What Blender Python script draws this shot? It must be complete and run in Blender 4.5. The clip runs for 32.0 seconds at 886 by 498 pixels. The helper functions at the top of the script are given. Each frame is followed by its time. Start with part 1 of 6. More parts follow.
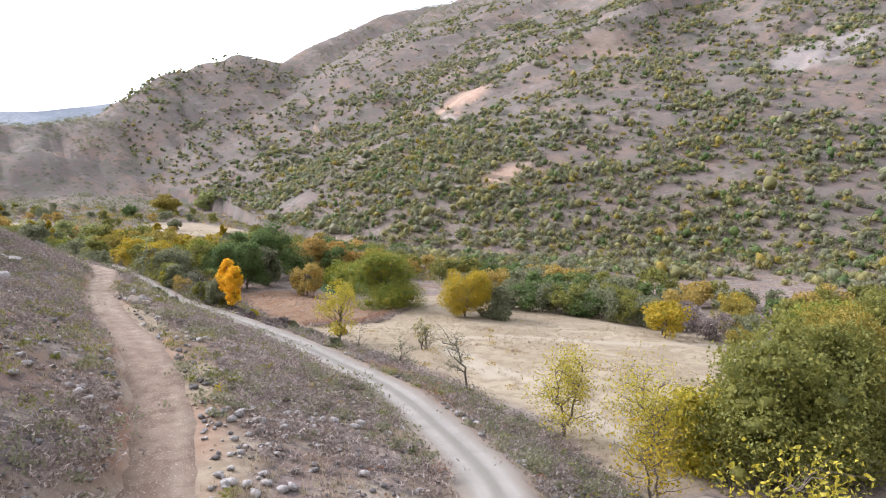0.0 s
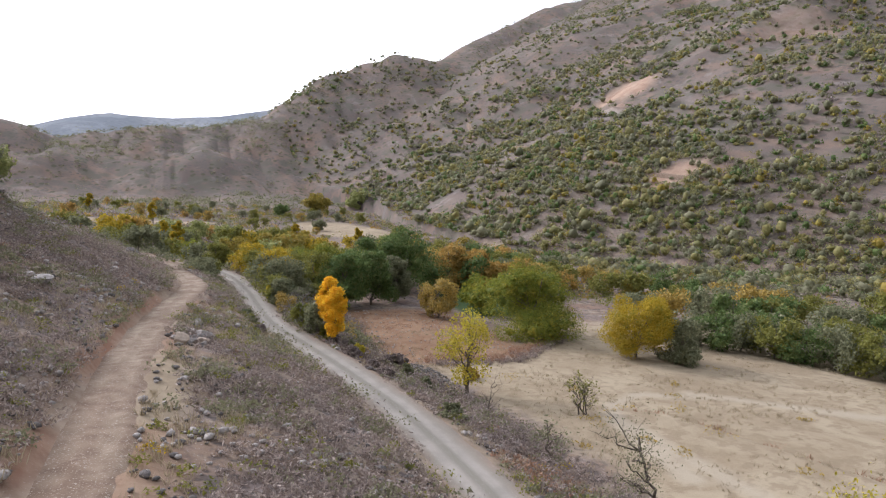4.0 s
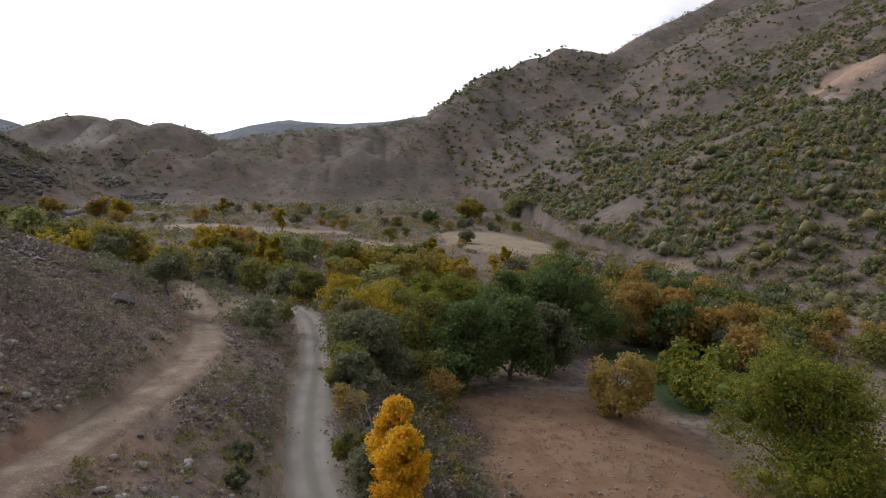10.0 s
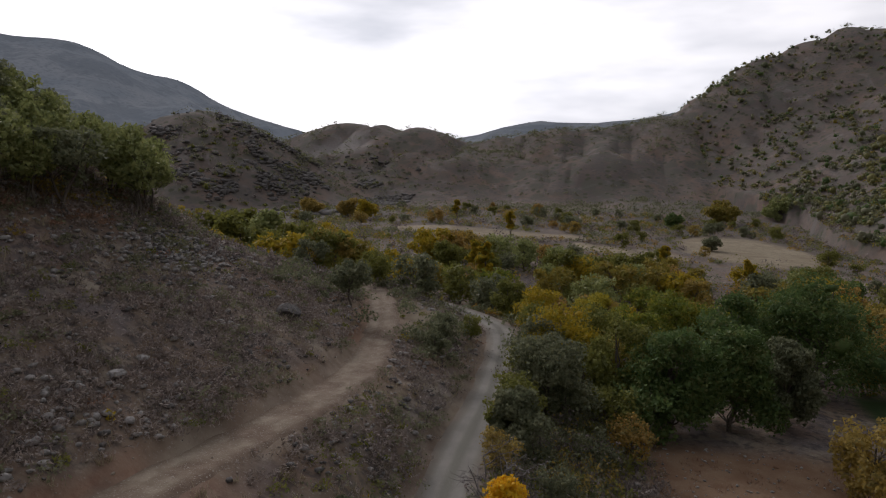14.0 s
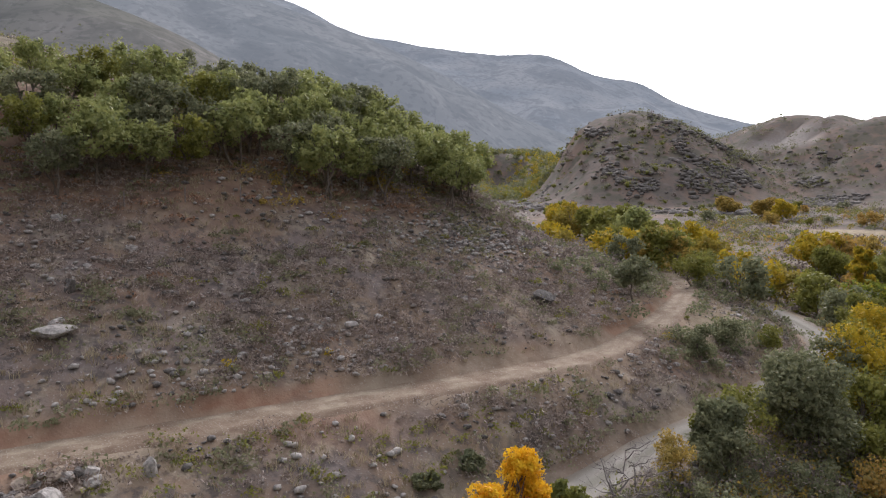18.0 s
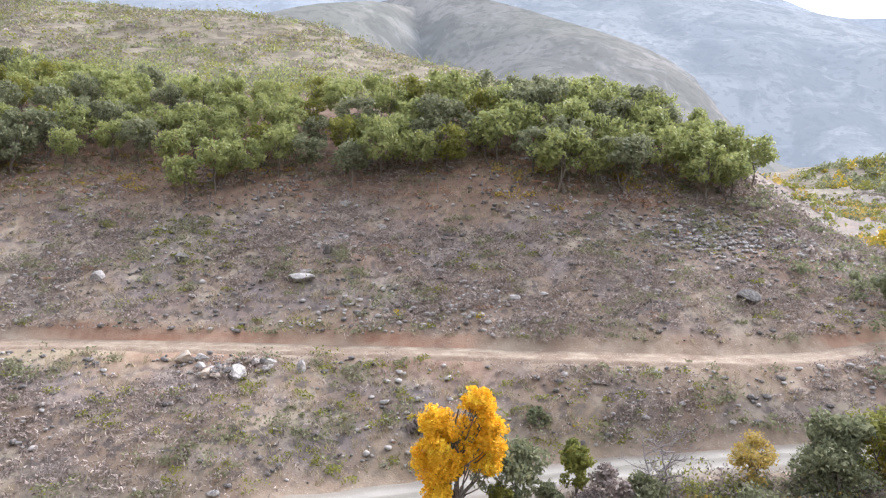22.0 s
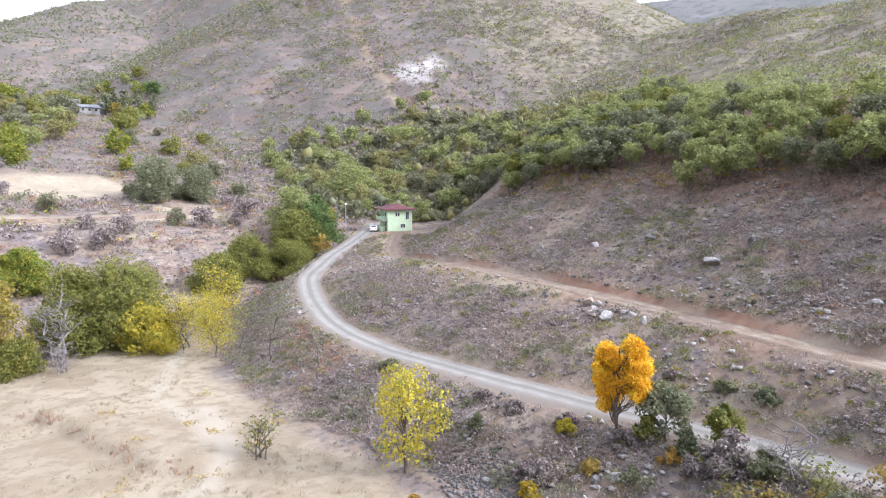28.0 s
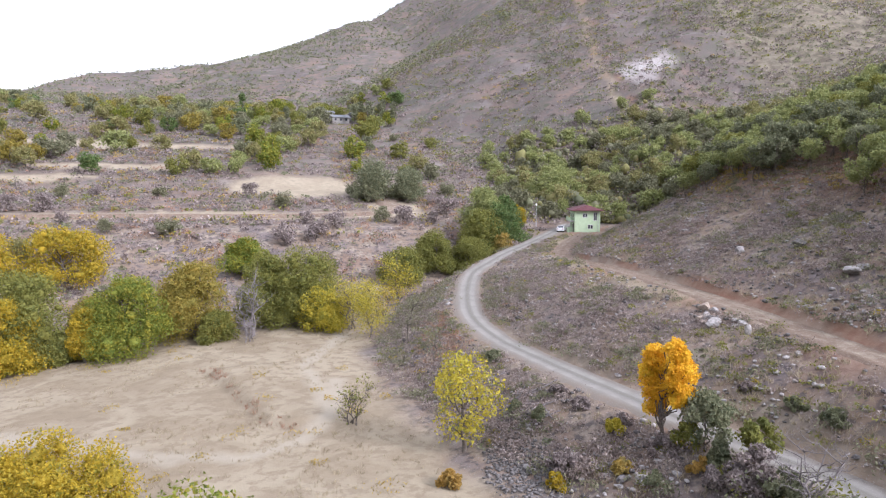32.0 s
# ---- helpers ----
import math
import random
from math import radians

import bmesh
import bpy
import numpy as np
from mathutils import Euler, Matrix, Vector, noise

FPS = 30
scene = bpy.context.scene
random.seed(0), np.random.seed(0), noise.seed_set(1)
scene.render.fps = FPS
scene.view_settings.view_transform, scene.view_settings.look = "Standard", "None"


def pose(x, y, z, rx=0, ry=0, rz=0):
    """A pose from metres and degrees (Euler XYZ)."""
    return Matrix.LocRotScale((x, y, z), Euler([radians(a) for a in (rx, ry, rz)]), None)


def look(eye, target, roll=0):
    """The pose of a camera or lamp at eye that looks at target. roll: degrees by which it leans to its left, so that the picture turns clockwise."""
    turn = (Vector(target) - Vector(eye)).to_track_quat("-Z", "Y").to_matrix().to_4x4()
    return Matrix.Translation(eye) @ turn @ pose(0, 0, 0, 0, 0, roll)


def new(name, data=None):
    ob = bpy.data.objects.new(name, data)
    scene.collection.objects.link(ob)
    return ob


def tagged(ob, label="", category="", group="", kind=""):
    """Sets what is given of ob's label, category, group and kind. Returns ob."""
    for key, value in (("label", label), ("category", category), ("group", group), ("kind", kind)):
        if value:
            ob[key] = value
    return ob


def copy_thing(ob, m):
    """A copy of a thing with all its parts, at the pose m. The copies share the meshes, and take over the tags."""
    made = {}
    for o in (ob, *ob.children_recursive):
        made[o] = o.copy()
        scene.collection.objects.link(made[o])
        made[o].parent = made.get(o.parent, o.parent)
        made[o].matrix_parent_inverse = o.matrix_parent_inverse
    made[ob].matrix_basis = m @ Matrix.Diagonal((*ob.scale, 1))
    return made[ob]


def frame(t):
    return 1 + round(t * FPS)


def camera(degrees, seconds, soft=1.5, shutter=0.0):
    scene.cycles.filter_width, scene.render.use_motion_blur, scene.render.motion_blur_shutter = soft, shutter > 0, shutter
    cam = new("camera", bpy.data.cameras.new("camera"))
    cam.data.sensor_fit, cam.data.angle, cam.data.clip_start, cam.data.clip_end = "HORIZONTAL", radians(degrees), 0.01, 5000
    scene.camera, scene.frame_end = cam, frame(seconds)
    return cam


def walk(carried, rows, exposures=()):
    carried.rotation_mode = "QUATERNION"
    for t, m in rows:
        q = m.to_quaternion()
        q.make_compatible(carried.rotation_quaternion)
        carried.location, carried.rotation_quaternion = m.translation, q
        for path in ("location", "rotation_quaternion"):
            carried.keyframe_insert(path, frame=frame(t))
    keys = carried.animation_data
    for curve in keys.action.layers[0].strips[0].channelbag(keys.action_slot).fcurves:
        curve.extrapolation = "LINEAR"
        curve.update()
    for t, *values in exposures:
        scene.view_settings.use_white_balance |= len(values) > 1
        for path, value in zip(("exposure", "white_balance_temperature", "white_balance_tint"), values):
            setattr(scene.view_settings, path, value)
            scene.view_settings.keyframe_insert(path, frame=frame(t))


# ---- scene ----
cam = camera(64.48, 32.0, soft=1.15)
PATH = [
    (0, (-28.257, -102.031, 20.279), (-27.191, -100.349, 20.087), -0.02),
    (0.5, (-26.781, -99.366, 20.158), (-25.732, -97.673, 19.966), 0.04),
    (1, (-25.142, -96.808, 20.106), (-24.154, -95.079, 19.915), 0.08),
    (1.5, (-23.459, -94.191, 20.093), (-22.527, -92.432, 19.901), 0.1),
    (2, (-21.757, -91.074, 20.026), (-20.87, -89.292, 19.834), 0.14),
    (2.5, (-20.086, -88.188, 20.04), (-19.248, -86.383, 19.847), 0.14),
    (3, (-18.395, -85.263, 20.084), (-17.609, -83.434, 19.891), 0.13),
    (3.5, (-16.736, -82.037, 20.046), (-16.004, -80.186, 19.853), 0.1),
    (5.5, (-10.687, -68.987, 19.937), (-10.205, -67.055, 19.748), 0.08),
    (6, (-9.351, -65.413, 20.018), (-8.936, -63.465, 19.828), 0.1),
    (6.5, (-8.003, -61.944, 20.096), (-7.659, -59.983, 19.905), 0.05),
    (7, (-6.795, -58.405, 20.187), (-6.508, -56.434, 19.996), 0.02),
    (7.5, (-5.837, -54.401, 20.107), (-5.555, -52.43, 19.918), -0.02),
    (8, (-4.961, -50.581, 20.142), (-4.678, -48.61, 19.953), 0.0),
    (8.5, (-4.096, -46.778, 20.12), (-3.812, -44.808, 19.932), 0.01),
    (9, (-3.25, -42.988, 20.207), (-2.973, -41.016, 20.02), 0.03),
    (9.5, (-2.519, -39.254, 20.283), (-2.256, -37.28, 20.097), 0.07),
    (10, (-1.892, -35.348, 20.287), (-1.666, -33.37, 20.103), 0.12),
    (10.5, (-1.245, -31.944, 20.455), (-1.079, -29.96, 20.271), 0.01),
    (11, (-0.871, -29.342, 20.539), (-0.767, -27.354, 20.356), -0.08),
    (11.5, (-0.562, -27.881, 20.518), (-0.523, -25.89, 20.336), -0.09),
    (12, (-0.215, -27.025, 20.541), (-0.242, -25.033, 20.36), -0.07),
    (12.5, (0.321, -26.507, 20.571), (0.229, -24.518, 20.389), -0.05),
    (13, (1.176, -26.279, 20.636), (1.019, -24.294, 20.454), -0.05),
    (13.5, (2.294, -26.094, 20.728), (1.992, -24.125, 20.544), -0.04),
    (14, (3.808, -25.945, 20.852), (3.339, -24.01, 20.668), -0.12),
    (14.5, (5.468, -25.695, 20.905), (4.848, -23.802, 20.721), -0.16),
    (15, (7.233, -25.329, 20.92), (6.468, -23.49, 20.736), -0.16),
    (15.5, (9.111, -24.706, 20.959), (8.205, -22.932, 20.775), -0.21),
    (17.5, (17.88, -22.057, 20.731), (16.478, -20.642, 20.546), -0.05),
    (18, (20.185, -20.909, 20.653), (18.676, -19.61, 20.467), -0.08),
    (18.5, (22.442, -19.491, 20.527), (20.836, -18.315, 20.342), -0.13),
    (19, (24.664, -17.831, 20.465), (22.969, -16.785, 20.279), 0.05),
    (19.5, (26.91, -15.959, 20.363), (25.139, -15.048, 20.178), 0.01),
    (20, (29.066, -13.986, 20.33), (27.231, -13.214, 20.144), 0.05),
    (20.5, (31.153, -11.758, 20.267), (29.263, -11.133, 20.08), 0.01),
    (21, (33.204, -9.32, 20.095), (31.267, -8.857, 19.913), -0.06),
    (21.5, (35.021, -6.721, 19.952), (33.052, -6.422, 19.773), -0.04),
    (22, (36.688, -3.801, 19.897), (34.703, -3.635, 19.719), -0.01),
    (22.5, (38.257, -0.833, 19.781), (36.268, -0.719, 19.604), 0.05),
    (23, (39.691, 2.285, 19.765), (37.699, 2.249, 19.588), 0.02),
    (23.5, (40.893, 5.554, 19.735), (38.913, 5.332, 19.558), 0.02),
    (24, (41.828, 8.939, 19.749), (39.877, 8.534, 19.571), 0.03),
    (24.5, (42.482, 12.391, 19.749), (40.578, 11.806, 19.571), 0.01),
    (25, (42.992, 15.854, 19.835), (41.151, 15.095, 19.654), 0.06),
    (25.5, (43.252, 19.312, 19.859), (41.489, 18.384, 19.678), 0.13),
    (27.5, (41.143, 32.557, 20.4), (39.869, 31.027, 20.205), 0.09),
    (28, (39.85, 35.375, 20.432), (38.733, 33.727, 20.237), 0.01),
    (28.5, (38.349, 37.978, 20.394), (37.398, 36.229, 20.199), -0.08),
    (29.5, (34.676, 42.632, 20.32), (34.09, 40.73, 20.128), -0.19),
    (30, (32.799, 44.518, 20.261), (32.325, 42.584, 20.07), -0.12),
    (30.5, (31.497, 45.851, 20.225), (31.02, 43.918, 20.035), -0.01),
    (31, (30.225, 46.314, 20.25), (29.749, 44.381, 20.059), -0.01),
    (31.5, (28.964, 46.008, 20.233), (28.488, 44.075, 20.043), -0.0),
    (32, (27.763, 45.136, 20.25), (27.287, 43.203, 20.06), -0.04),
]
walk(cam, [(t, look(eye, target, roll)) for t, eye, target, roll in PATH],
     exposures=[(0, 1.47, 6150, 18), (3.5, 1.1, 6250, 18), (6, 0.15, 6450, 17), (7, -0.05, 6500, 17), (9, 0.05, 6500, 17), (13, -0.55, 6500, 16), (15.5, -0.75, 6500, 16), (17.5, 0.35, 6500, 17), (19, 1.3, 6450, 16), (21, 1.85, 6200, 15), (23.5, 2.0, 6050, 16), (26, 2.05, 5900, 17), (29, 1.54, 5750, 18), (30, 1.43, 5850, 19), (32, 1.29, 5900, 20)])

# ==== terrain plan: lines in metres, heights of the valley ====
ROAD = [(-80, -165, 12.5), (-49, -127, 9.2), (-36.4, -110, 8.0), (-27.2, -98.6, 7.0), (-18.4, -88.4, 6.1), (-11.9, -80.2, 5.1), (-7.0, -73.8, 4.1), (-2.7, -62.2, 2.7), (0.7, -48, 1.7),
        (1.2, -36, 1.3), (0.3, -24, 1.5), (-1.8, -10, 1.7), (-3.6, 0, 1.8), (-5.5, 10, 1.9), (-6.3, 22, 2.1), (-6.8, 38, 2.3),
        (-9, 57, 2.6), (-13.5, 66, 2.9), (-26, 78, 3.4), (-48, 96, 3.8)]
TRACK = [(-44.6, -107.4, 8.3), (-38.5, -98.5, 8.1), (-31.5, -87.5, 7.7), (-26.6, -79.5, 7.2), (-23.4, -72, 6.9), (-21.0, -60, 7.5), (-20.0, -48, 7.9), (-19.9, -32, 7.7),
         (-19, -14, 7.2), (-17.2, 0, 7.0), (-15.2, 14, 6.8), (-15.5, 24, 6.3), (-17, 33, 6.2), (-20.5, 46, 6.8), (-25.5, 58, 7.4),
         (-34, 68, 7.4), (-48, 80, 7.4)]
FIELD_BANK = [(35.8, -46.3, 0), (28.6, -23.8, 0), (24.8, -19.7, 0)]
FOOT = [(300, -160, -6), (250, -70, -8), (175, 45, -8), (128, 108, -5), (98, 165, -4), (82, 250, 2), (92, 340, 8), (66, 430, 16), (60, 520, 30)]
# crest lines: points, side slope
RIDGES = [
    ([(-260, 545, 69), (-215, 532, 76), (-175, 524, 74), (-150, 521, 70), (-109, 534, 58), (-29, 543, 67), (40, 553, 70), (95, 545, 56)], 0.5),
    ([(20, 565, 72), (75, 598, 86), (105, 615, 112), (135, 632, 137), (190, 640, 157), (247, 665, 154), (300, 700, 183), (430, 760, 243), (700, 900, 330)], 0.72),
    ([(-330, 440, 52), (-285, 398, 64), (-262, 392, 76), (-240, 372, 54), (-226, 356, 38)], 0.62),
    ([(-247, -60, 86), (-295, -130, 102), (-340, -230, 118)], 0.38),
    ([(-240, 74, 54), (-262, 76, 66), (-330, 62, 78), (-400, 30, 98)], 0.8),
    ([(305, -619, 84), (219, -690, 106), (184, -739, 130), (54, -814, 164), (-33, -853, 194), (-102, -896, 230), (-224, -923, 300)], 0.4),
    ([(-470, 430, 30), (-600, 600, 48), (-760, 780, 70)], 0.10),
    ([(-184, -318, 108), (-250, -390, 165), (-350, -540, 270), (-420, -800, 380)], 0.6),
]


def dense(line, step):
    pts = np.array(line, float)
    # Catmull-Rom through the points
    p = np.vstack([2 * pts[0] - pts[1], pts, 2 * pts[-1] - pts[-2]])
    out = []
    for i in range(1, len(p) - 2):
        n = max(2, int(np.linalg.norm(p[i + 1, :2] - p[i, :2]) / step))
        u = np.linspace(0, 1, n, endpoint=False)[:, None]
        a, b, c, d = p[i - 1], p[i], p[i + 1], p[i + 2]
        out.append(0.5 * (2 * b + (c - a) * u + (2 * a - 5 * b + 4 * c - d) * u ** 2 + (3 * b - a - 3 * c + d) * u ** 3))
    return np.vstack(out + [pts[-1:]])


def near_line(line, x, y):
    """Signed distance to a line of points (positive on its right-hand side) and the line's height at the nearest place."""
    best, sign, high = np.full(x.shape, 1e9), np.zeros(x.shape), np.zeros(x.shape)
    for (ax, ay, az), (bx, by, bz) in zip(line[:-1], line[1:]):
        dx, dy = bx - ax, by - ay
        u = np.clip(((x - ax) * dx + (y - ay) * dy) / (dx * dx + dy * dy), 0, 1)
        px, py = x - ax - u * dx, y - ay - u * dy
        d = np.hypot(px, py)
        m = d < best
        best = np.where(m, d, best)
        sign = np.where(m, np.sign(px * dy - py * dx), sign)
        high = np.where(m, az + u * (bz - az), high)
    return best * np.where(sign == 0, 1, sign), high


def smooth(a, b, v):
    u = np.clip((v - a) / (b - a), 0, 1)
    return u * u * (3 - 2 * u)


def lattice(ix, iy, seed):
    h = (ix * 374761393 + iy * 668265263 + seed * 974711) & 0x7FFFFFFF
    h = ((h ^ (h >> 13)) * 1274126177) & 0x7FFFFFFF
    return ((h ^ (h >> 16)) & 0xFFFF) / 65535.0


def rough(x, y, size, seed, octaves=3):
    """Value noise in -1..1."""
    total, amp, norm = 0.0, 1.0, 0.0
    for o in range(octaves):
        u, v = x / size, y / size
        i, j = np.floor(u).astype(np.int64), np.floor(v).astype(np.int64)
        f, g = u - i, v - j
        f, g = f * f * (3 - 2 * f), g * g * (3 - 2 * g)
        s = seed + o * 17
        a = lattice(i, j, s) * (1 - f) + lattice(i + 1, j, s) * f
        b = lattice(i, j + 1, s) * (1 - f) + lattice(i + 1, j + 1, s) * f
        total = total + amp * ((a * (1 - g) + b * g) * 2 - 1)
        norm, amp, size = norm + amp, amp * 0.5, size * 0.5
    return total / norm


# the two lines carried on past their ends, to tell the hill from the valley
ROAD_D = np.vstack([[(-300, -800, 110), (-120, -310, 48), (-95, -215, 24)], dense(ROAD, 3.0), [(-120, 150, 5), (-600, 600, 20)]])
TRACK_D = np.vstack([[(-330, -800, 110), (-145, -310, 49), (-118, -215, 24), (-92, -168, 14), (-64, -133, 9.5), (-52, -118, 8.6)], dense(TRACK, 3.0), [(-130, 130, 7), (-620, 560, 20)]])


def ground(x, y, fine=True):
    x, y = np.atleast_1d(np.asarray(x, float)), np.atleast_1d(np.asarray(y, float))
    sr, zr = near_line(ROAD_D, x, y)
    st, zt = near_line(TRACK_D, x, y)
    # valley floor east of the road
    zf = np.interp(x, [-40, 10, 40, 60, 80, 110], [-1.6, -2.6, -3.6, -5, -7.5, -9]) + 0.02 * np.clip(y - 40, 0, 250) + 0.06 * np.clip(y - 290, 0, 400)
    zf = np.where(y < -72, np.maximum(zf, np.interp(-y + 0.04 * x, [72, 84, 100, 125, 137, 150, 158, 172, 184, 196, 240, 252, 262, 330, 600, 1000], [-4.6, -4.0, -0.5, 9.6, 10.8, 13.2, 14.6, 17, 17.8, 21.5, 31.5, 32.5, 35.5, 52, 92, 120])), zf)
    zf = zf + 0.9 * smooth(6, 14, y) * smooth(30, 18, x)
    east = np.interp(sr, [0, 1.9, 2.6, 11, 16], [0, 0, 0.06, 0.93, 1])
    z_east = zr + (zf - zr) * east
    # between the road and the upper track
    dr, dt = np.clip(np.abs(sr) - 2.0, 0, None), np.clip(np.abs(st) - 1.6, 0, None)
    w = dr / (dr + dt + 1e-6)
    z_mid = zr + (zt - zr) * (w + 0.10 * np.sin(w * math.pi))
    # hill above the track
    rise = np.interp(np.maximum(np.abs(st) - 10 * smooth(-68, -100, y), 0), [0, 1.6, 2.1, 8.5, 13, 18.5, 26, 40, 60, 100, 170, 240, 400], [0, 0, 0.8, 3.9, 6.2, 8.4, 13.6, 21, 27, 33, 40, 44, 46])
    f = 1 - smooth(40, 84, y + 0.25 * np.clip(-20 - x, 0, 60))
    f = np.maximum(f, 0.03)
    z_west = zt + rise * f
    z = np.where(sr >= 0, z_east, np.where(st >= 0, z_mid, z_west))
    # past the ends of the two lines the floor takes over
    north = smooth(70, 120, y)
    flat = 3.0 + 0.012 * np.clip(y - 100, 0, 400) + 2.5 * smooth(-10, -60, x)
    z_n = np.where(x < 20, flat + (zf - flat) * smooth(-15, 20, x), zf)
    z = z * (1 - north) + np.where(y > 60, z_n, z) * north
    # hillside across the river
    sf, zfoot = near_line(FOOT, x, y)
    up = np.interp(sf, [0, 12, 40, 150, 300, 500, 900, 2000], [0, 3, 20, 74, 146, 235, 340, 420])
    up = up * smooth(60, -90, y - (570 + 0.5 * (x - 40)))
    gully = rough(x, y, 90, 5, 3) * np.clip(sf, 0, 150) * 0.07
    z = np.where(sf > 0, np.maximum(z * smooth(40, 0, sf) + zfoot * smooth(0, 40, sf), zfoot + up + gully), z)
    cut = z
    crag = rough(x, y, 70, 9, 4)
    for line, slope in RIDGES:
        top = np.full(x.shape, -1e9)
        for a, b in zip(line[:-1], line[1:]):
            d, zc = near_line([a, b], x, y)
            d = np.abs(d)
            top = np.maximum(top, zc - slope * np.maximum(np.hypot(d, 14) - 10, 0) + crag * np.clip(d, 6, 90) * (0.13 - 0.08 * smooth(-200, -400, y)))
        k = 6.0
        h = np.clip(0.5 + 0.5 * (top - z) / k, 0, 1)
        z = np.maximum(z * (1 - h) + top * h + k * h * (1 - h), z)
    # the two lanes keep their own height
    keep = smooth(45, 8, np.minimum(np.abs(sr), np.abs(st))) * smooth(-150, -128, y)
    z = z * (1 - keep) + cut * keep
    far = np.hypot(x, y)
    rill = 1 - np.abs(rough(x + 14 * rough(x, y, 60, 31, 2), y, 46, 33, 3)) * 2.2
    z = z - np.clip(rill, 0, 1) ** 2 * (7.0 - 5.0 * smooth(-150, -350, y)) * smooth(230, 420, far) * smooth(850, 520, far) * smooth(12, 40, z)
    z = z + rough(x, y, 260, 3, 3) * 14 * smooth(250, 900, far)
    pad = smooth(17, 8, np.hypot(x + 47, y + 114)) * smooth(2.0, 4.5, np.abs(sr)) * smooth(1.7, 4.0, np.abs(st))
    z = z * (1 - pad) + 8.3 * pad
    on = np.minimum(np.abs(sr) - 1.9, np.abs(st) - 1.5)
    if fine:
        bump = smooth(0.0, 1.5, on)
        field = smooth(14, 18, sr) * smooth(75, 60, x) * smooth(-70, -62, y) * smooth(60, 40, y)
        z = z + bump * (rough(x, y, 7, 21, 3) * 0.45 + rough(x, y, 1.6, 22, 2) * 0.12) * (1 - 0.85 * field)
        z = z - 0.10 * smooth(0.6, -0.2, on)
        sb = near_line(FIELD_BANK, x, y)[0]
        z = z + 0.7 * smooth(0.7, -0.7, sb) * smooth(14, 1.0, np.abs(sb)) * smooth(-49, -43, y) * smooth(-19, -23, y)
    return z


def height(x, y):
    return float(ground(x, y)[0])

# ==== world, sun, exposure ====
world = bpy.data.worlds.new("sky")
scene.world = world
world.use_nodes = True
wn, wl = world.node_tree.nodes, world.node_tree.links
wn.clear()
SUN_EL, SUN_AZ = 32, -40
sky = wn.new("ShaderNodeTexSky")
sky.sky_type, sky.sun_disc, sky.sun_elevation, sky.sun_rotation = "NISHITA", False, radians(SUN_EL), radians(SUN_AZ)
sky.air_density, sky.dust_density = 1.0, 3.0
hsv = wn.new("ShaderNodeHueSaturation")
hsv.inputs["Saturation"].default_value = 0.18
wl.new(sky.outputs[0], hsv.inputs["Color"])
coord = wn.new("ShaderNodeTexCoord")
stretch = wn.new("ShaderNodeMapping")
stretch.inputs["Scale"].default_value = (1.2, 1.2, 4.5)
wl.new(coord.outputs["Generated"], stretch.inputs[0])
cloud = wn.new("ShaderNodeTexNoise")
cloud.inputs["Scale"].default_value, cloud.inputs["Detail"].default_value = 1.8, 5
wl.new(stretch.outputs[0], cloud.inputs["Vector"])
cramp = wn.new("ShaderNodeMapRange")
for k, v in (("From Min", 0.36), ("From Max", 0.60), ("To Min", 0.0), ("To Max", 1.0)):
    cramp.inputs[k].default_value = v
wl.new(cloud.outputs["Fac"], cramp.inputs["Value"])
veil = wn.new("ShaderNodeMix")
veil.data_type = "RGBA"
veil.inputs[7].default_value = (11.8, 12.0, 12.3, 1)
veil.inputs[6].default_value = (3.6, 4.2, 5.0, 1)
wl.new(cramp.outputs[0], veil.inputs[0])
mixsky = wn.new("ShaderNodeMix")
mixsky.data_type = "RGBA"
mixsky.inputs[0].default_value = 0.72
wl.new(hsv.outputs[0], mixsky.inputs[6])
wl.new(veil.outputs[2], mixsky.inputs[7])
toward = wn.new("ShaderNodeVectorMath")
toward.operation = "DOT_PRODUCT"
wl.new(coord.outputs["Generated"], toward.inputs[0])
toward.inputs[1].default_value = (math.sin(radians(SUN_AZ)) * math.cos(radians(SUN_EL)), math.cos(radians(SUN_AZ)) * math.cos(radians(SUN_EL)), math.sin(radians(SUN_EL)))
glow = wn.new("ShaderNodeMapRange")
glow.interpolation_type = "SMOOTHSTEP"
for k, v in (("From Min", -0.1), ("From Max", 1.0), ("To Min", 1.0), ("To Max", 2.0)):
    glow.inputs[k].default_value = v
wl.new(toward.outputs["Value"], glow.inputs["Value"])
bright = wn.new("ShaderNodeVectorMath")
bright.operation = "SCALE"
wl.new(mixsky.outputs[2], bright.inputs[0])
wl.new(glow.outputs[0], bright.inputs["Scale"])
split = wn.new("ShaderNodeSeparateXYZ")
wl.new(coord.outputs["Generated"], split.inputs[0])
lid = wn.new("ShaderNodeMapRange")
lid.interpolation_type = "SMOOTHSTEP"
for k, v in (("From Min", 0.10), ("From Max", 0.50), ("To Min", 1.0), ("To Max", 0.62)):
    lid.inputs[k].default_value = v
wl.new(split.outputs["Z"], lid.inputs["Value"])
lower = wn.new("ShaderNodeVectorMath")
lower.operation = "SCALE"
wl.new(bright.outputs[0], lower.inputs[0])
wl.new(lid.outputs[0], lower.inputs["Scale"])
back = wn.new("ShaderNodeBackground")
back.inputs["Strength"].default_value = 0.096
wl.new(lower.outputs[0], back.inputs["Color"])
wout = wn.new("ShaderNodeOutputWorld")
wl.new(back.outputs[0], wout.inputs["Surface"])

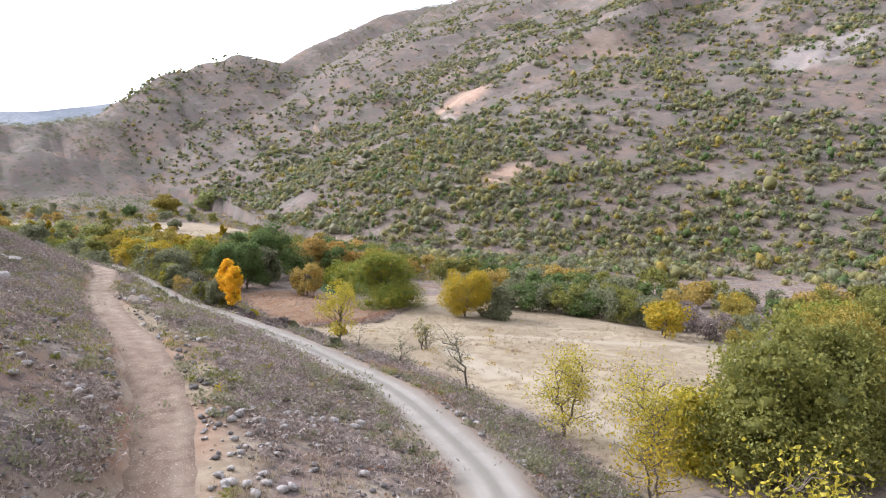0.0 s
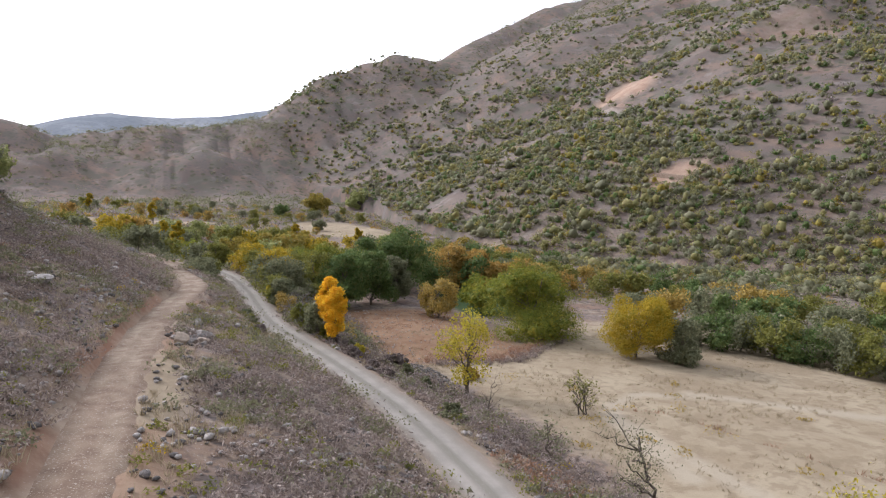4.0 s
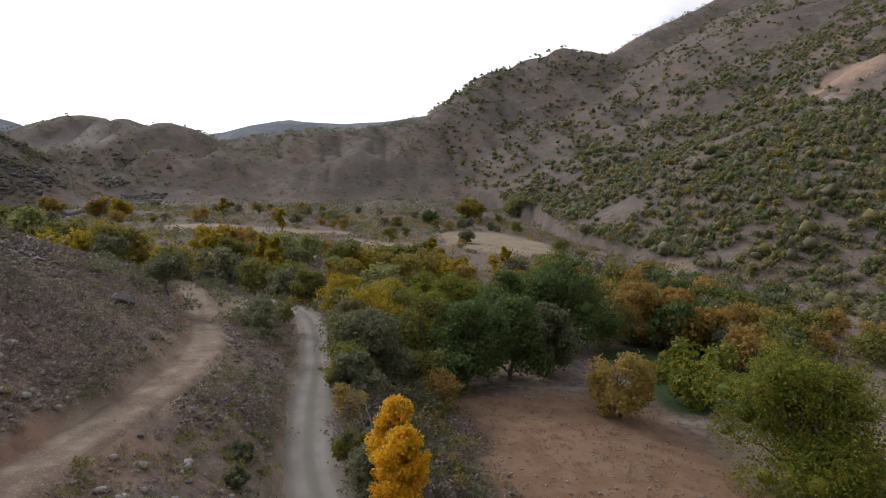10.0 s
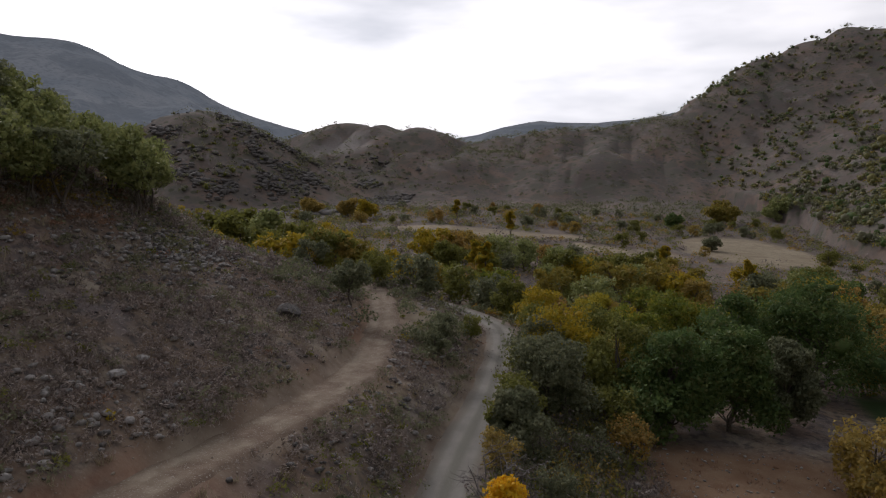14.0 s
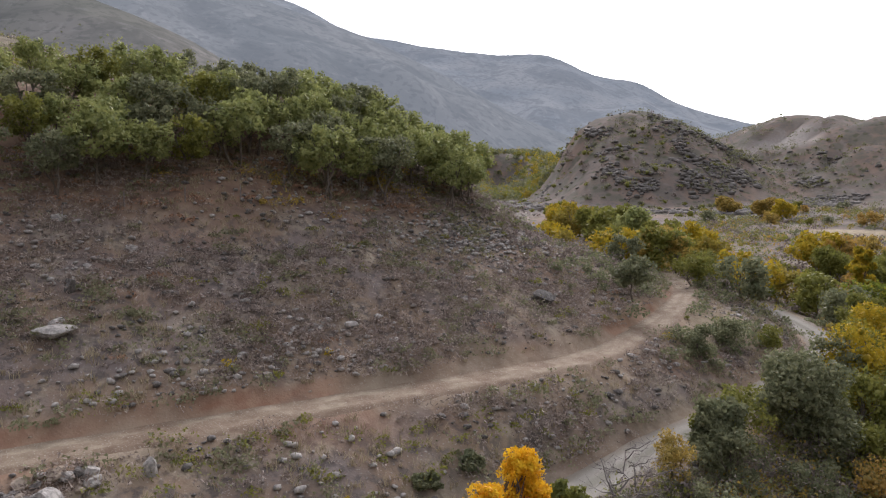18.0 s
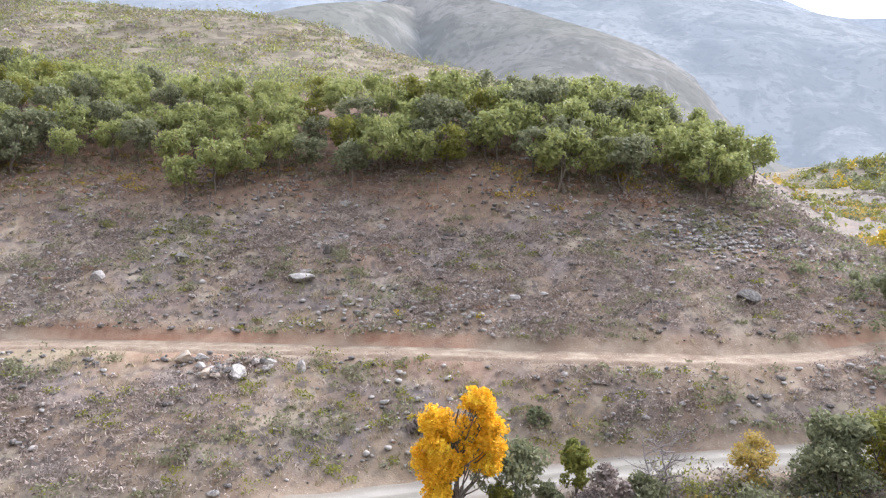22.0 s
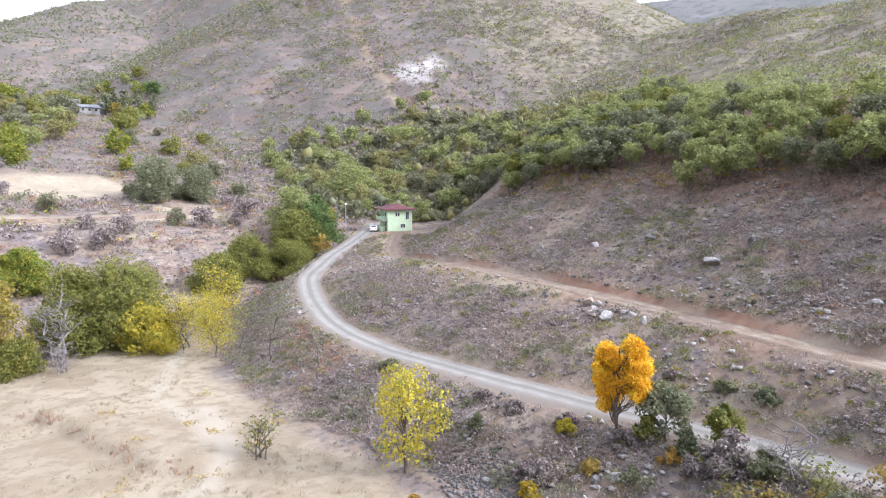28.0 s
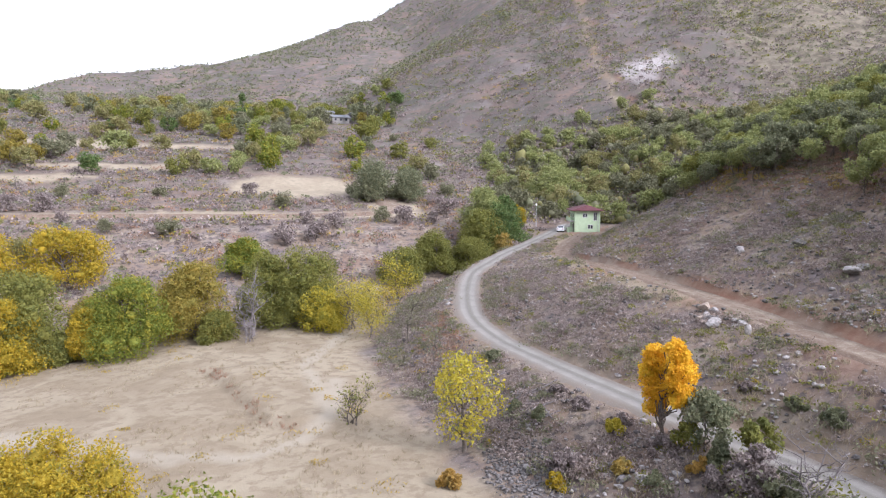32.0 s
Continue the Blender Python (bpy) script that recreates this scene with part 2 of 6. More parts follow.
lamp = bpy.data.lights.new("sun", "SUN")
lamp.energy, lamp.angle, lamp.color = 1.6, radians(13), (1.0, 0.97, 0.94)
sun = new("sun", lamp)
az, el = radians(SUN_AZ), radians(SUN_EL)
sun.matrix_world = look((0, 0, 0), (-math.sin(az) * math.cos(el), -math.cos(az) * math.cos(el), -math.sin(el)))

# ==== materials ====
MATS = {}


class Nodes:
    """A small builder for node materials."""

    def __init__(self, name, roughness=0.9, specular=0.2):
        self.mat = bpy.data.materials.new(name)
        self.mat.use_nodes = True
        self.n, self.l = self.mat.node_tree.nodes, self.mat.node_tree.links
        self.bsdf = self.n["Principled BSDF"]
        self.bsdf.inputs["Roughness"].default_value = roughness
        self.bsdf.inputs["Specular IOR Level"].default_value = specular
        geo = self.n.new("ShaderNodeNewGeometry")
        self.pos, self.island = geo.outputs["Position"], geo.outputs["Random Per Island"]
        MATS[name] = self.mat

    def noise(self, size, detail=4, vec=None, rough=0.6, warp=0.0):
        t = self.n.new("ShaderNodeTexNoise")
        t.inputs["Scale"].default_value, t.inputs["Detail"].default_value, t.inputs["Roughness"].default_value = 1.0 / size, detail, rough
        t.inputs["Distortion"].default_value = warp
        self.l.new(vec or self.pos, t.inputs["Vector"])
        return t.outputs["Fac"]

    def dots(self, size, lo, hi):
        """Roundish spots of uneven size: scrub seen from far off."""
        t = self.n.new("ShaderNodeTexVoronoi")
        t.inputs["Scale"].default_value = 1.0 / size
        self.l.new(self.pos, t.inputs["Vector"])
        return self.span(t.outputs["Distance"], lo, hi, 1.0, 0.0)

    def span(self, v, a, b, lo=0.0, hi=1.0):
        r = self.n.new("ShaderNodeMapRange")
        r.interpolation_type = "SMOOTHSTEP"
        for k, q in (("From Min", a), ("From Max", b), ("To Min", lo), ("To Max", hi)):
            r.inputs[k].default_value = q
        self.l.new(v, r.inputs["Value"])
        return r.outputs[0]

    def mix(self, f, a, b):
        m = self.n.new("ShaderNodeMix")
        m.data_type = "RGBA"
        for sock, v in ((m.inputs[0], f), (m.inputs[6], a), (m.inputs[7], b)):
            if isinstance(v, (tuple, list)):
                sock.default_value = (*v, 1)
            elif isinstance(v, float):
                sock.default_value = v
            else:
                self.l.new(v, sock)
        return m.outputs[2]

    def times(self, a, b):
        m = self.n.new("ShaderNodeMath")
        m.operation = "MULTIPLY"
        for sock, v in zip(m.inputs, (a, b)):
            if isinstance(v, float):
                sock.default_value = v
            else:
                self.l.new(v, sock)
        return m.outputs[0]

    def attr(self, name):
        a = self.n.new("ShaderNodeAttribute")
        a.attribute_name = name
        return a.outputs["Fac"]

    def random(self):
        return self.n.new("ShaderNodeObjectInfo").outputs["Random"]

    def color(self, c):
        if isinstance(c, tuple):
            self.bsdf.inputs["Base Color"].default_value = (*c, 1)
        else:
            self.l.new(c, self.bsdf.inputs["Base Color"])
        return self

    def bump(self, v, strength=0.5, distance=0.05):
        b = self.n.new("ShaderNodeBump")
        b.inputs["Strength"].default_value, b.inputs["Distance"].default_value = strength, distance
        self.l.new(v, b.inputs["Height"])
        self.l.new(b.outputs[0], self.bsdf.inputs["Normal"])
        return self


def ground_material():
    m = Nodes("hill_ground", 0.95, 0.1)
    big, mid, small, tiny = m.noise(34), m.noise(5.5, 5), m.noise(0.9, 6), m.noise(0.16, 3)
    soil = m.mix(m.span(big, 0.35, 0.65), (0.188, 0.136, 0.101), (0.228, 0.172, 0.128))
    soil = m.mix(m.span(mid, 0.42, 0.62), soil, (0.175, 0.145, 0.136))
    soil = m.mix(m.times(m.span(m.noise(3.1, 6), 0.50, 0.66), 0.85), soil, (0.30, 0.255, 0.195))
    soil = m.mix(m.times(m.span(m.noise(14, 4), 0.50, 0.66), 0.6), soil, (0.20, 0.128, 0.098))
    soil = m.mix(m.times(m.span(m.noise(10, 6, warp=0.7), 0.52, 0.64), 0.6), soil, (0.31, 0.265, 0.205))
    grit = m.span(tiny, 0.60, 0.70)
    soil = m.mix(m.times(grit, 0.8), soil, (0.35, 0.33, 0.31))
    soil = m.mix(m.times(m.span(small, 0.36, 0.54, 1.0, 0.0), 0.85), soil, (0.085, 0.074, 0.070))
    # far slopes: grey and ochre scree, low brush as speckle
    scree = m.mix(m.span(m.noise(60, 6), 0.4, 0.62), (0.138, 0.112, 0.100), (0.186, 0.151, 0.130))
    scree = m.mix(m.times(m.span(m.noise(30, 6, warp=0.8), 0.46, 0.62), 0.9), scree, (0.205, 0.148, 0.118))
    scree = m.mix(m.times(m.span(m.noise(24, 7, warp=1.5), 0.55, 0.64), 0.4), scree, (0.255, 0.236, 0.222))
    scree = m.mix(m.times(m.span(m.noise(11, 6), 0.48, 0.60), 0.55), scree, (0.13, 0.118, 0.108))
    scree = m.mix(m.times(m.dots(2.6, 0.28, 0.46), m.span(m.noise(17, 4), 0.40, 0.58, 0.15, 0.8)), scree, (0.115, 0.104, 0.098))
    scree = m.mix(m.times(m.dots(10, 0.36, 0.62), m.span(m.noise(45, 4), 0.42, 0.58, 0.2, 0.75)), scree, (0.118, 0.114, 0.092))
    scree = m.mix(m.times(m.dots(6.5, 0.16, 0.30), 0.85), scree, (0.085, 0.090, 0.058))
    soil = m.mix(m.attr("far"), soil, scree)
    straw = m.mix(m.span(m.noise(9, 5, warp=1.0), 0.35, 0.68), (0.332, 0.281, 0.200), (0.248, 0.200, 0.137))
    straw = m.mix(m.times(m.span(m.noise(1.4, 6), 0.46, 0.62), 0.7), straw, (0.22, 0.175, 0.12))
    straw = m.mix(m.attr("worn"), straw, (0.355, 0.312, 0.240))
    soil = m.mix(m.attr("straw"), soil, straw)
    fallow = m.mix(m.span(m.noise(2.2, 6), 0.35, 0.65), (0.195, 0.116, 0.071), (0.245, 0.162, 0.104))
    fallow = m.mix(m.times(grit, 0.35), fallow, (0.34, 0.30, 0.27))
    soil = m.mix(m.attr("fallow"), soil, fallow)
    soil = m.mix(m.attr("green"), soil, m.mix(m.noise(1.5), (0.035, 0.068, 0.026), (0.065, 0.095, 0.038)))
    soil = m.mix(m.attr("upland"), soil, m.mix(m.span(m.noise(4, 7, warp=0.5), 0.38, 0.62), (0.118, 0.102, 0.072), (0.235, 0.205, 0.150)))
    soil = m.mix(m.attr("litter"), soil, m.mix(m.span(m.noise(1.2, 6), 0.35, 0.65), (0.135, 0.088, 0.066), (0.215, 0.145, 0.102)))
    dirt = m.mix(m.span(m.noise(1.7, 6), 0.36, 0.64), (0.218, 0.157, 0.114), (0.298, 0.240, 0.180))
    soil = m.mix(m.attr("dirt"), soil, m.mix(m.times(grit, 0.6), dirt, (0.40, 0.36, 0.31)))
    soil = m.mix(m.attr("scar"), soil, m.mix(m.span(m.noise(5, 6), 0.35, 0.65), (0.285, 0.190, 0.138), (0.37, 0.275, 0.21)))
    soil = m.mix(m.attr("red"), soil, m.mix(m.span(small, 0.35, 0.65), (0.235, 0.125, 0.082), (0.285, 0.180, 0.126)))
    soil = m.mix(m.attr("pale"), soil, m.mix(m.span(small, 0.35, 0.65), (0.46, 0.43, 0.41), (0.32, 0.29, 0.27)))
    m.color(soil).bump(m.mix(0.5, small, tiny), 0.8, 0.14)
    return m.mat


def road_material():
    m = Nodes("grey_gravel", 0.93, 0.15)
    a = m.mix(m.span(m.noise(2.5, 5), 0.35, 0.65), (0.228, 0.214, 0.190), (0.276, 0.258, 0.230))
    a = m.mix(m.attr("wheel"), m.mix(0.85, a, (0.165, 0.156, 0.130)), a)
    a = m.mix(m.attr("edge"), a, (0.245, 0.194, 0.155))
    a = m.mix(m.times(m.span(m.noise(0.06, 2), 0.6, 0.7), 0.5), a, (0.396, 0.382, 0.360))
    m.color(a).bump(m.noise(0.12, 4), 0.5, 0.04)
    return m.mat


def track_material():
    m = Nodes("ochre_dirt", 0.95, 0.1)
    brown = m.mix(m.span(m.noise(1.1, 6), 0.38, 0.62), (0.158, 0.112, 0.082), (0.210, 0.156, 0.117))
    pale = m.mix(m.span(m.noise(0.8, 6), 0.38, 0.62), (0.290, 0.240, 0.182), (0.228, 0.182, 0.136))
    worn = m.times(m.span(m.noise(3.0, 5, warp=0.8), 0.38, 0.60), m.span(m.attr("edge"), 0.15, 0.75, 1.0, 0.0))
    a = m.mix(m.times(worn, m.span(m.attr("wheel"), 0.0, 1.0, 0.55, 1.0)), brown, pale)
    a = m.mix(m.times(m.attr("south"), m.span(m.noise(2.4, 5), 0.30, 0.55, 0.6, 1.0)), a, brown)
    a = m.mix(m.times(m.span(m.noise(0.10, 2), 0.58, 0.68), 0.7), a, (0.40, 0.36, 0.31))
    m.color(a).bump(m.noise(0.3, 5), 0.8, 0.07)
    return m.mat


def leaf_material(name, c1, c2, c3, thin=0.38):
    m = Nodes(name, 0.65, 0.25)
    a = m.mix(m.span(m.island, 0.0, 1.0), c1, c2)
    a = m.mix(m.span(m.noise(1.1, 3), 0.5, 0.66), a, c3)
    m.color(a)
    tr = m.n.new("ShaderNodeBsdfTranslucent")
    m.l.new(a, tr.inputs["Color"])
    mx = m.n.new("ShaderNodeMixShader")
    mx.inputs[0].default_value = thin
    m.l.new(m.bsdf.outputs[0], mx.inputs[1])
    m.l.new(tr.outputs[0], mx.inputs[2])
    m.l.new(mx.outputs[0], m.n["Material Output"].inputs["Surface"])
    return m.mat


def plain(name, c, d, size=0.4, roughness=0.85, specular=0.25, strength=0.3):
    m = Nodes(name, roughness, specular)
    v = m.noise(size, 5)
    m.color(m.mix(m.span(v, 0.35, 0.65), c, d)).bump(v, strength, 0.02)
    return m.mat


GROUND, GRAVEL, DIRT = ground_material(), road_material(), track_material()
BARK = plain("grey_bark", (0.10, 0.08, 0.065), (0.17, 0.145, 0.12), 0.12)
TWIG = plain("grey_twig", (0.17, 0.15, 0.145), (0.25, 0.225, 0.215), 0.3)
ROCK = plain("pale_limestone", (0.22, 0.205, 0.195), (0.40, 0.375, 0.35), 0.22, strength=0.6)
ROCK_DARK = plain("dark_stone", (0.085, 0.078, 0.074), (0.19, 0.175, 0.165), 0.18, strength=0.6)
ROCK_TAN = plain("tan_stone", (0.29, 0.235, 0.185), (0.39, 0.33, 0.27), 0.25, strength=0.5)
LEAF = {
    "green": leaf_material("dark_green_leaves", (0.080, 0.135, 0.045), (0.14, 0.20, 0.06), (0.18, 0.20, 0.07)),
    "walnut": leaf_material("walnut_leaves", (0.138, 0.182, 0.032), (0.230, 0.250, 0.038), (0.37, 0.315, 0.04)),
    "yellow": leaf_material("yellow_leaves", (0.47, 0.33, 0.024), (0.37, 0.285, 0.03), (0.26, 0.245, 0.035)),
    "lemon": leaf_material("lemon_leaves", (0.52, 0.42, 0.045), (0.42, 0.37, 0.05), (0.30, 0.29, 0.05)),
    "gold": leaf_material("orange_gold_leaves", (0.86, 0.54, 0.03), (0.72, 0.42, 0.025), (0.82, 0.60, 0.05)),
    "ochre": leaf_material("ochre_leaves", (0.44, 0.31, 0.075), (0.35, 0.26, 0.075), (0.27, 0.22, 0.075)),
    "olive": leaf_material("olive_leaves", (0.178, 0.186, 0.046), (0.250, 0.242, 0.056), (0.150, 0.166, 0.048)),
    "oak": leaf_material("oak_leaves", (0.255, 0.285, 0.105), (0.335, 0.345, 0.130), (0.205, 0.240, 0.100)),
    "sage": leaf_material("grey_green_leaves", (0.150, 0.162, 0.092), (0.255, 0.262, 0.150), (0.150, 0.168, 0.096)),
    "rust": leaf_material("rusty_leaves", (0.46, 0.29, 0.07), (0.36, 0.235, 0.07), (0.26, 0.22, 0.08)),
    "bronze": leaf_material("bronze_green_leaves", (0.30, 0.235, 0.045), (0.24, 0.215, 0.05), (0.36, 0.26, 0.05)),
    "dusty": leaf_material("dusty_grey_green_leaves", (0.165, 0.170, 0.098), (0.255, 0.250, 0.150), (0.185, 0.180, 0.110)),
    "hazel": leaf_material("yellowing_scrub_leaves", (0.215, 0.215, 0.085), (0.305, 0.285, 0.110), (0.275, 0.220, 0.095)),
    "mauve": leaf_material("leafless_mauve_brush", (0.150, 0.122, 0.114), (0.365, 0.305, 0.278), (0.176, 0.145, 0.132), 0.2),
    "heath": leaf_material("dry_heath", (0.198, 0.156, 0.136), (0.420, 0.350, 0.306), (0.226, 0.180, 0.154), 0.2),
    "straw": leaf_material("dry_grass", (0.37, 0.31, 0.205), (0.30, 0.245, 0.16), (0.42, 0.36, 0.24), 0.2),
    "russet": leaf_material("russet_litter", (0.30, 0.17, 0.11), (0.36, 0.22, 0.15), (0.25, 0.15, 0.10), 0.15),
}

# ==== mesh helpers ====


def mesh_from(name, verts, faces, material, smooth_faces=False, size=None):
    """A mesh from an array of places and an array of faces with 3 or 4 corners each."""
    verts, faces = np.asarray(verts, np.float32), np.asarray(faces, np.int32)
    me = bpy.data.meshes.new(name)
    n, k = faces.shape
    me.vertices.add(len(verts))
    me.vertices.foreach_set("co", verts.ravel())
    me.loops.add(n * k)
    me.loops.foreach_set("vertex_index", faces.ravel())
    me.polygons.add(n)
    me.polygons.foreach_set("loop_start", np.arange(0, n * k, k, dtype=np.int32))
    if smooth_faces:
        me.polygons.foreach_set("use_smooth", np.ones(n, bool))
    me.update(calc_edges=True)
    me.materials.append(material)
    return me


def part(name, me, parent, label=""):
    ob = new(name, me)
    ob.parent = parent
    return tagged(ob, label)


def from_bm(name, bm, material):
    me = bpy.data.meshes.new(name)
    bm.normal_update()
    bm.to_mesh(me)
    bm.free()
    me.materials.append(material)
    return me


def point_mask(me, name, values):
    a = me.attributes.new(name, "FLOAT", "POINT")
    a.data.foreach_set("value", np.asarray(values, np.float32).ravel())


# ==== ground ====
def spaced(lo, hi, step, end_lo, end_hi, grow=1.09):
    mid = list(np.arange(lo, hi + step * 0.5, step))
    s, up = step, [mid[-1]]
    while up[-1] < end_hi:
        s *= grow
        up.append(up[-1] + s)
    s, down = step, [mid[0]]
    while down[-1] > end_lo:
        s *= grow
        down.append(down[-1] - s)
    return np.array(down[:0:-1] + mid + up[1:])


# pale fields and terraces: centre and half widths
FIELDS = [(45, -141.5, 62, 4.2), (20, -182, 21, 17), (70, -256, 42, 5), (104, -261, 24, 5), (80, -211, 26, 3.5), (105, -194, 26, 4), (-6, -150, 7, 8)]


def scars(x, y, w=0.0):
    """Bare orange scars on the hillside across the river."""
    blob = lambda cx, cy, rx, ry: smooth(1.15, 0.8, np.hypot((x - cx + w) / rx, (y - cy + w) / ry))
    return blob(230, 284, 15, 19) + blob(166, 152, 13, 9) * 0.9 + blob(205, 262, 9, 11) * 0.6 + blob(325, 244, 24, 22) * 0.4


def build_ground():
    gx = spaced(-50, 44, 0.72, -3300, 3300, 1.034)
    gy = spaced(-92, 68, 0.72, -3300, 3300, 1.034)
    X, Y = np.meshgrid(gx, gy)
    x, y = X.ravel(), Y.ravel()
    z = ground(x, y)
    nx, ny = len(gx), len(gy)
    i = np.arange(nx * ny).reshape(ny, nx)
    faces = np.stack([i[:-1, :-1], i[:-1, 1:], i[1:, 1:], i[1:, :-1]], -1).reshape(-1, 4)
    me = mesh_from("ground", np.stack([x, y, z], -1), faces, GROUND, True)
    sr, _ = near_line(ROAD_D, x, y)
    st, _ = near_line(TRACK_D, x, y)
    sf, _ = near_line(FOOT, x, y)
    w = rough(x, y, 9, 40, 3) * 3
    far = smooth(110, 260, np.hypot(x - 10, y))
    # the dry meadow, the fallow plot, the green plot, and pale terraces up and down the valley
    meadow = smooth(13, 17, sr + w) * smooth(78 + 0.35 * np.clip(-y, 0, 60), 70, x + w) * smooth(-72, -66, y + w) * smooth(26, 16, y + w - 0.15 * (x - 20))
    fallow = smooth(12.5, 14.5, sr + w * 0.3) * smooth(30, 26, x + w * 0.3) * smooth(1, 4, y - 0.2 * (x - 14) + w * 0.3) * smooth(38, 34, y)
    green = smooth(29, 31, x) * smooth(52, 48, x) * smooth(30, 33, y) * smooth(62, 58, y)
    blob = lambda cx, cy, rx, ry: smooth(1.15, 0.85, np.hypot((x - cx + w) / rx, (y - cy + w) / ry))
    pale = blob(45, 215, 20, 42) + blob(70, 150, 11, 12) + blob(-35, 196, 34, 14) + blob(8, 175, 18, 9) + blob(88, 168, 10, 9)
    pale = np.clip(pale + sum(blob(*f) for f in FIELDS), 0, 1)
    scar = scars(x, y, w)
    litter = smooth(19, 25, -st + w) * smooth(75, 48, -st + w) * smooth(60, 36, y) * smooth(-125, -105, y) * 0.9
    upland = 0.8 * smooth(48, 70, -st + w) * smooth(420, 250, -st + w)
    dirt = smooth(4.4, 1.6, np.abs(st) + 0.55 * w + 0.9 * rough(x, y, 2.2, 46, 2)) * 0.85 * smooth(-118, -100, y)
    dirt = dirt * (1 - 0.9 * smooth(1.4, 2.2, st) * smooth(-14, -34, y))
    dirt = np.maximum(dirt, smooth(14, 6, np.hypot(x + 41, y + 108) + w) * 0.9)
    dirt = np.maximum(dirt, 0.7 * smooth(3.6, 1.9, np.abs(sr) + 0.4 * w) * (y > -128) * (y < 110))
    white = blob(-150, -265, 15, 9) * 0.9 + blob(-141, -255, 7, 10) * 0.6 + blob(-200, 480, 30, 12) * 0.5 + blob(197, 255, 9, 8) * 0.5 + blob(372, 127, 36, 20) * 0.4
    paths = [[(20.7, -36, 0), (22.1, -23.3, 0), (25.6, -17.8, 0), (30.5, -15.3, 0), (39.2, -19.1, 0), (54, -29, 0), (72, -34, 0)], [(36.5, -16.4, 0), (46.5, -24.6, 0), (54.1, -30.3, 0)],
             [(22, -23, 0), (24, -44, 0), (17, -62, 0)]]
    worn = np.max([smooth(1.5, 0.3, np.abs(near_line(p, x, y)[0]) + 0.6 * rough(x, y, 3, 44, 2)) for p in paths], 0) * 0.8
    worn = np.clip(worn + sum(blob(*f) for f in FIELDS) * 0.3, 0, 1)
    verge = smooth(1.2, 1.6, st) * smooth(5.5, 2.5, st + w * 0.6) * smooth(-8, -30, y) * 0.95
    verge = np.maximum(verge, (y > -120) * (y < 90) * 0.5 * smooth(7.5, 3.0, np.abs(sr) + w) * smooth(1.5, 2.2, np.abs(sr)) * smooth(0.5, 2.0, w + 1))
    verge = np.maximum(verge, blob(-18.5, 46, 5, 9) * 0.8)
    cut = 0.9 * smooth(3.3, 2.1, -st + 0.3 * w) * smooth(1.1, 1.5, -st) * smooth(-0.9, 0.7, w) + 0.55 * smooth(5.5, 2.0, st) * smooth(1.2, 1.7, st) * smooth(-0.4, 0.5, w)
    scarp = np.clip(meadow, 0, 1) * (1 - fallow)
    for name, v in (("far", far * (1 - pale)), ("worn", worn), ("straw", np.clip(scarp + pale + verge, 0, 1)), ("fallow", fallow), ("green", green * (1 - fallow)),
                    ("litter", litter), ("upland", upland), ("dirt", dirt), ("scar", np.clip(scar, 0, 1)), ("red", np.clip(cut, 0, 1)), ("pale", np.clip(white, 0, 1))):
        point_mask(me, name, v)
    ob = new("ground", me)
    return tagged(ob, "stony brown valley ground with dry grass and scrubby slopes", "ground", kind="structure")


build_ground()


def ribbon(name, line, half, material, lift, label, seed, skirt=0.34, ragged=0.10):
    mid = dense(line, 0.8)
    n = len(mid)
    d = np.gradient(mid[:, :2], axis=0)
    d /= np.linalg.norm(d, axis=1)[:, None]
    side = np.stack([d[:, 1], -d[:, 0]], -1)
    prof = np.array([-1.6, -1.08, -0.8, -0.55, -0.3, -0.1, 0.1, 0.3, 0.55, 0.8, 1.08, 1.6])
    crown = np.array([-skirt, -0.05, 0.0, -0.035, -0.03, 0.02, 0.02, -0.03, -0.035, 0.0, -0.05, -skirt])
    wheel = np.array([0, 0, 0.2, 1, 0.9, 0, 0, 0.9, 1, 0.2, 0, 0])
    edge = np.array([1, 1, 0.5, 0, 0, 0, 0, 0, 0, 0.5, 1, 1])
    s = np.arange(n) * 0.8
    wob = half * (1 + ragged * rough(s, s * 0 + seed, 5, seed, 3))[:, None] * (1 + 1.2 * ragged * rough(s[:, None] + 90 * (prof[None] > 0), s[:, None] * 0 + seed, 1.8, seed + 9, 2) * (np.abs(prof[None]) > 0.7))
    k = len(prof)
    xy = mid[:, None, :2] + side[:, None] * (prof[None] * wob)[..., None]
    z = mid[:, None, 2] + crown[None] + lift + 0.05 * rough(xy[..., 0], xy[..., 1], 2.0, seed + 3, 2)
    # the outer edges run down into the ground
    for c in (0, k - 1):
        z[:, c] = np.minimum(z[:, c], ground(xy[:, c, 0], xy[:, c, 1]) - 0.12)
    v = np.concatenate([xy, z[..., None]], -1).reshape(-1, 3)
    i = np.arange(n * k).reshape(n, k)
    f = np.stack([i[:-1, :-1], i[:-1, 1:], i[1:, 1:], i[1:, :-1]], -1).reshape(-1, 4)
    me = mesh_from(name, v, f, material, True)
    point_mask(me, "wheel", np.tile(wheel, n))
    point_mask(me, "edge", np.tile(edge, n) * (0.6 + 0.4 * rough(v[:, 0], v[:, 1], 1.5, seed + 5, 2)))
    point_mask(me, "south", smooth(-22, -50, v[:, 1]) * smooth(-120, -100, v[:, 1]) * np.tile(smooth(0.9, 0.1, prof), n))
    return tagged(new(name, me), label, "road", kind="structure")


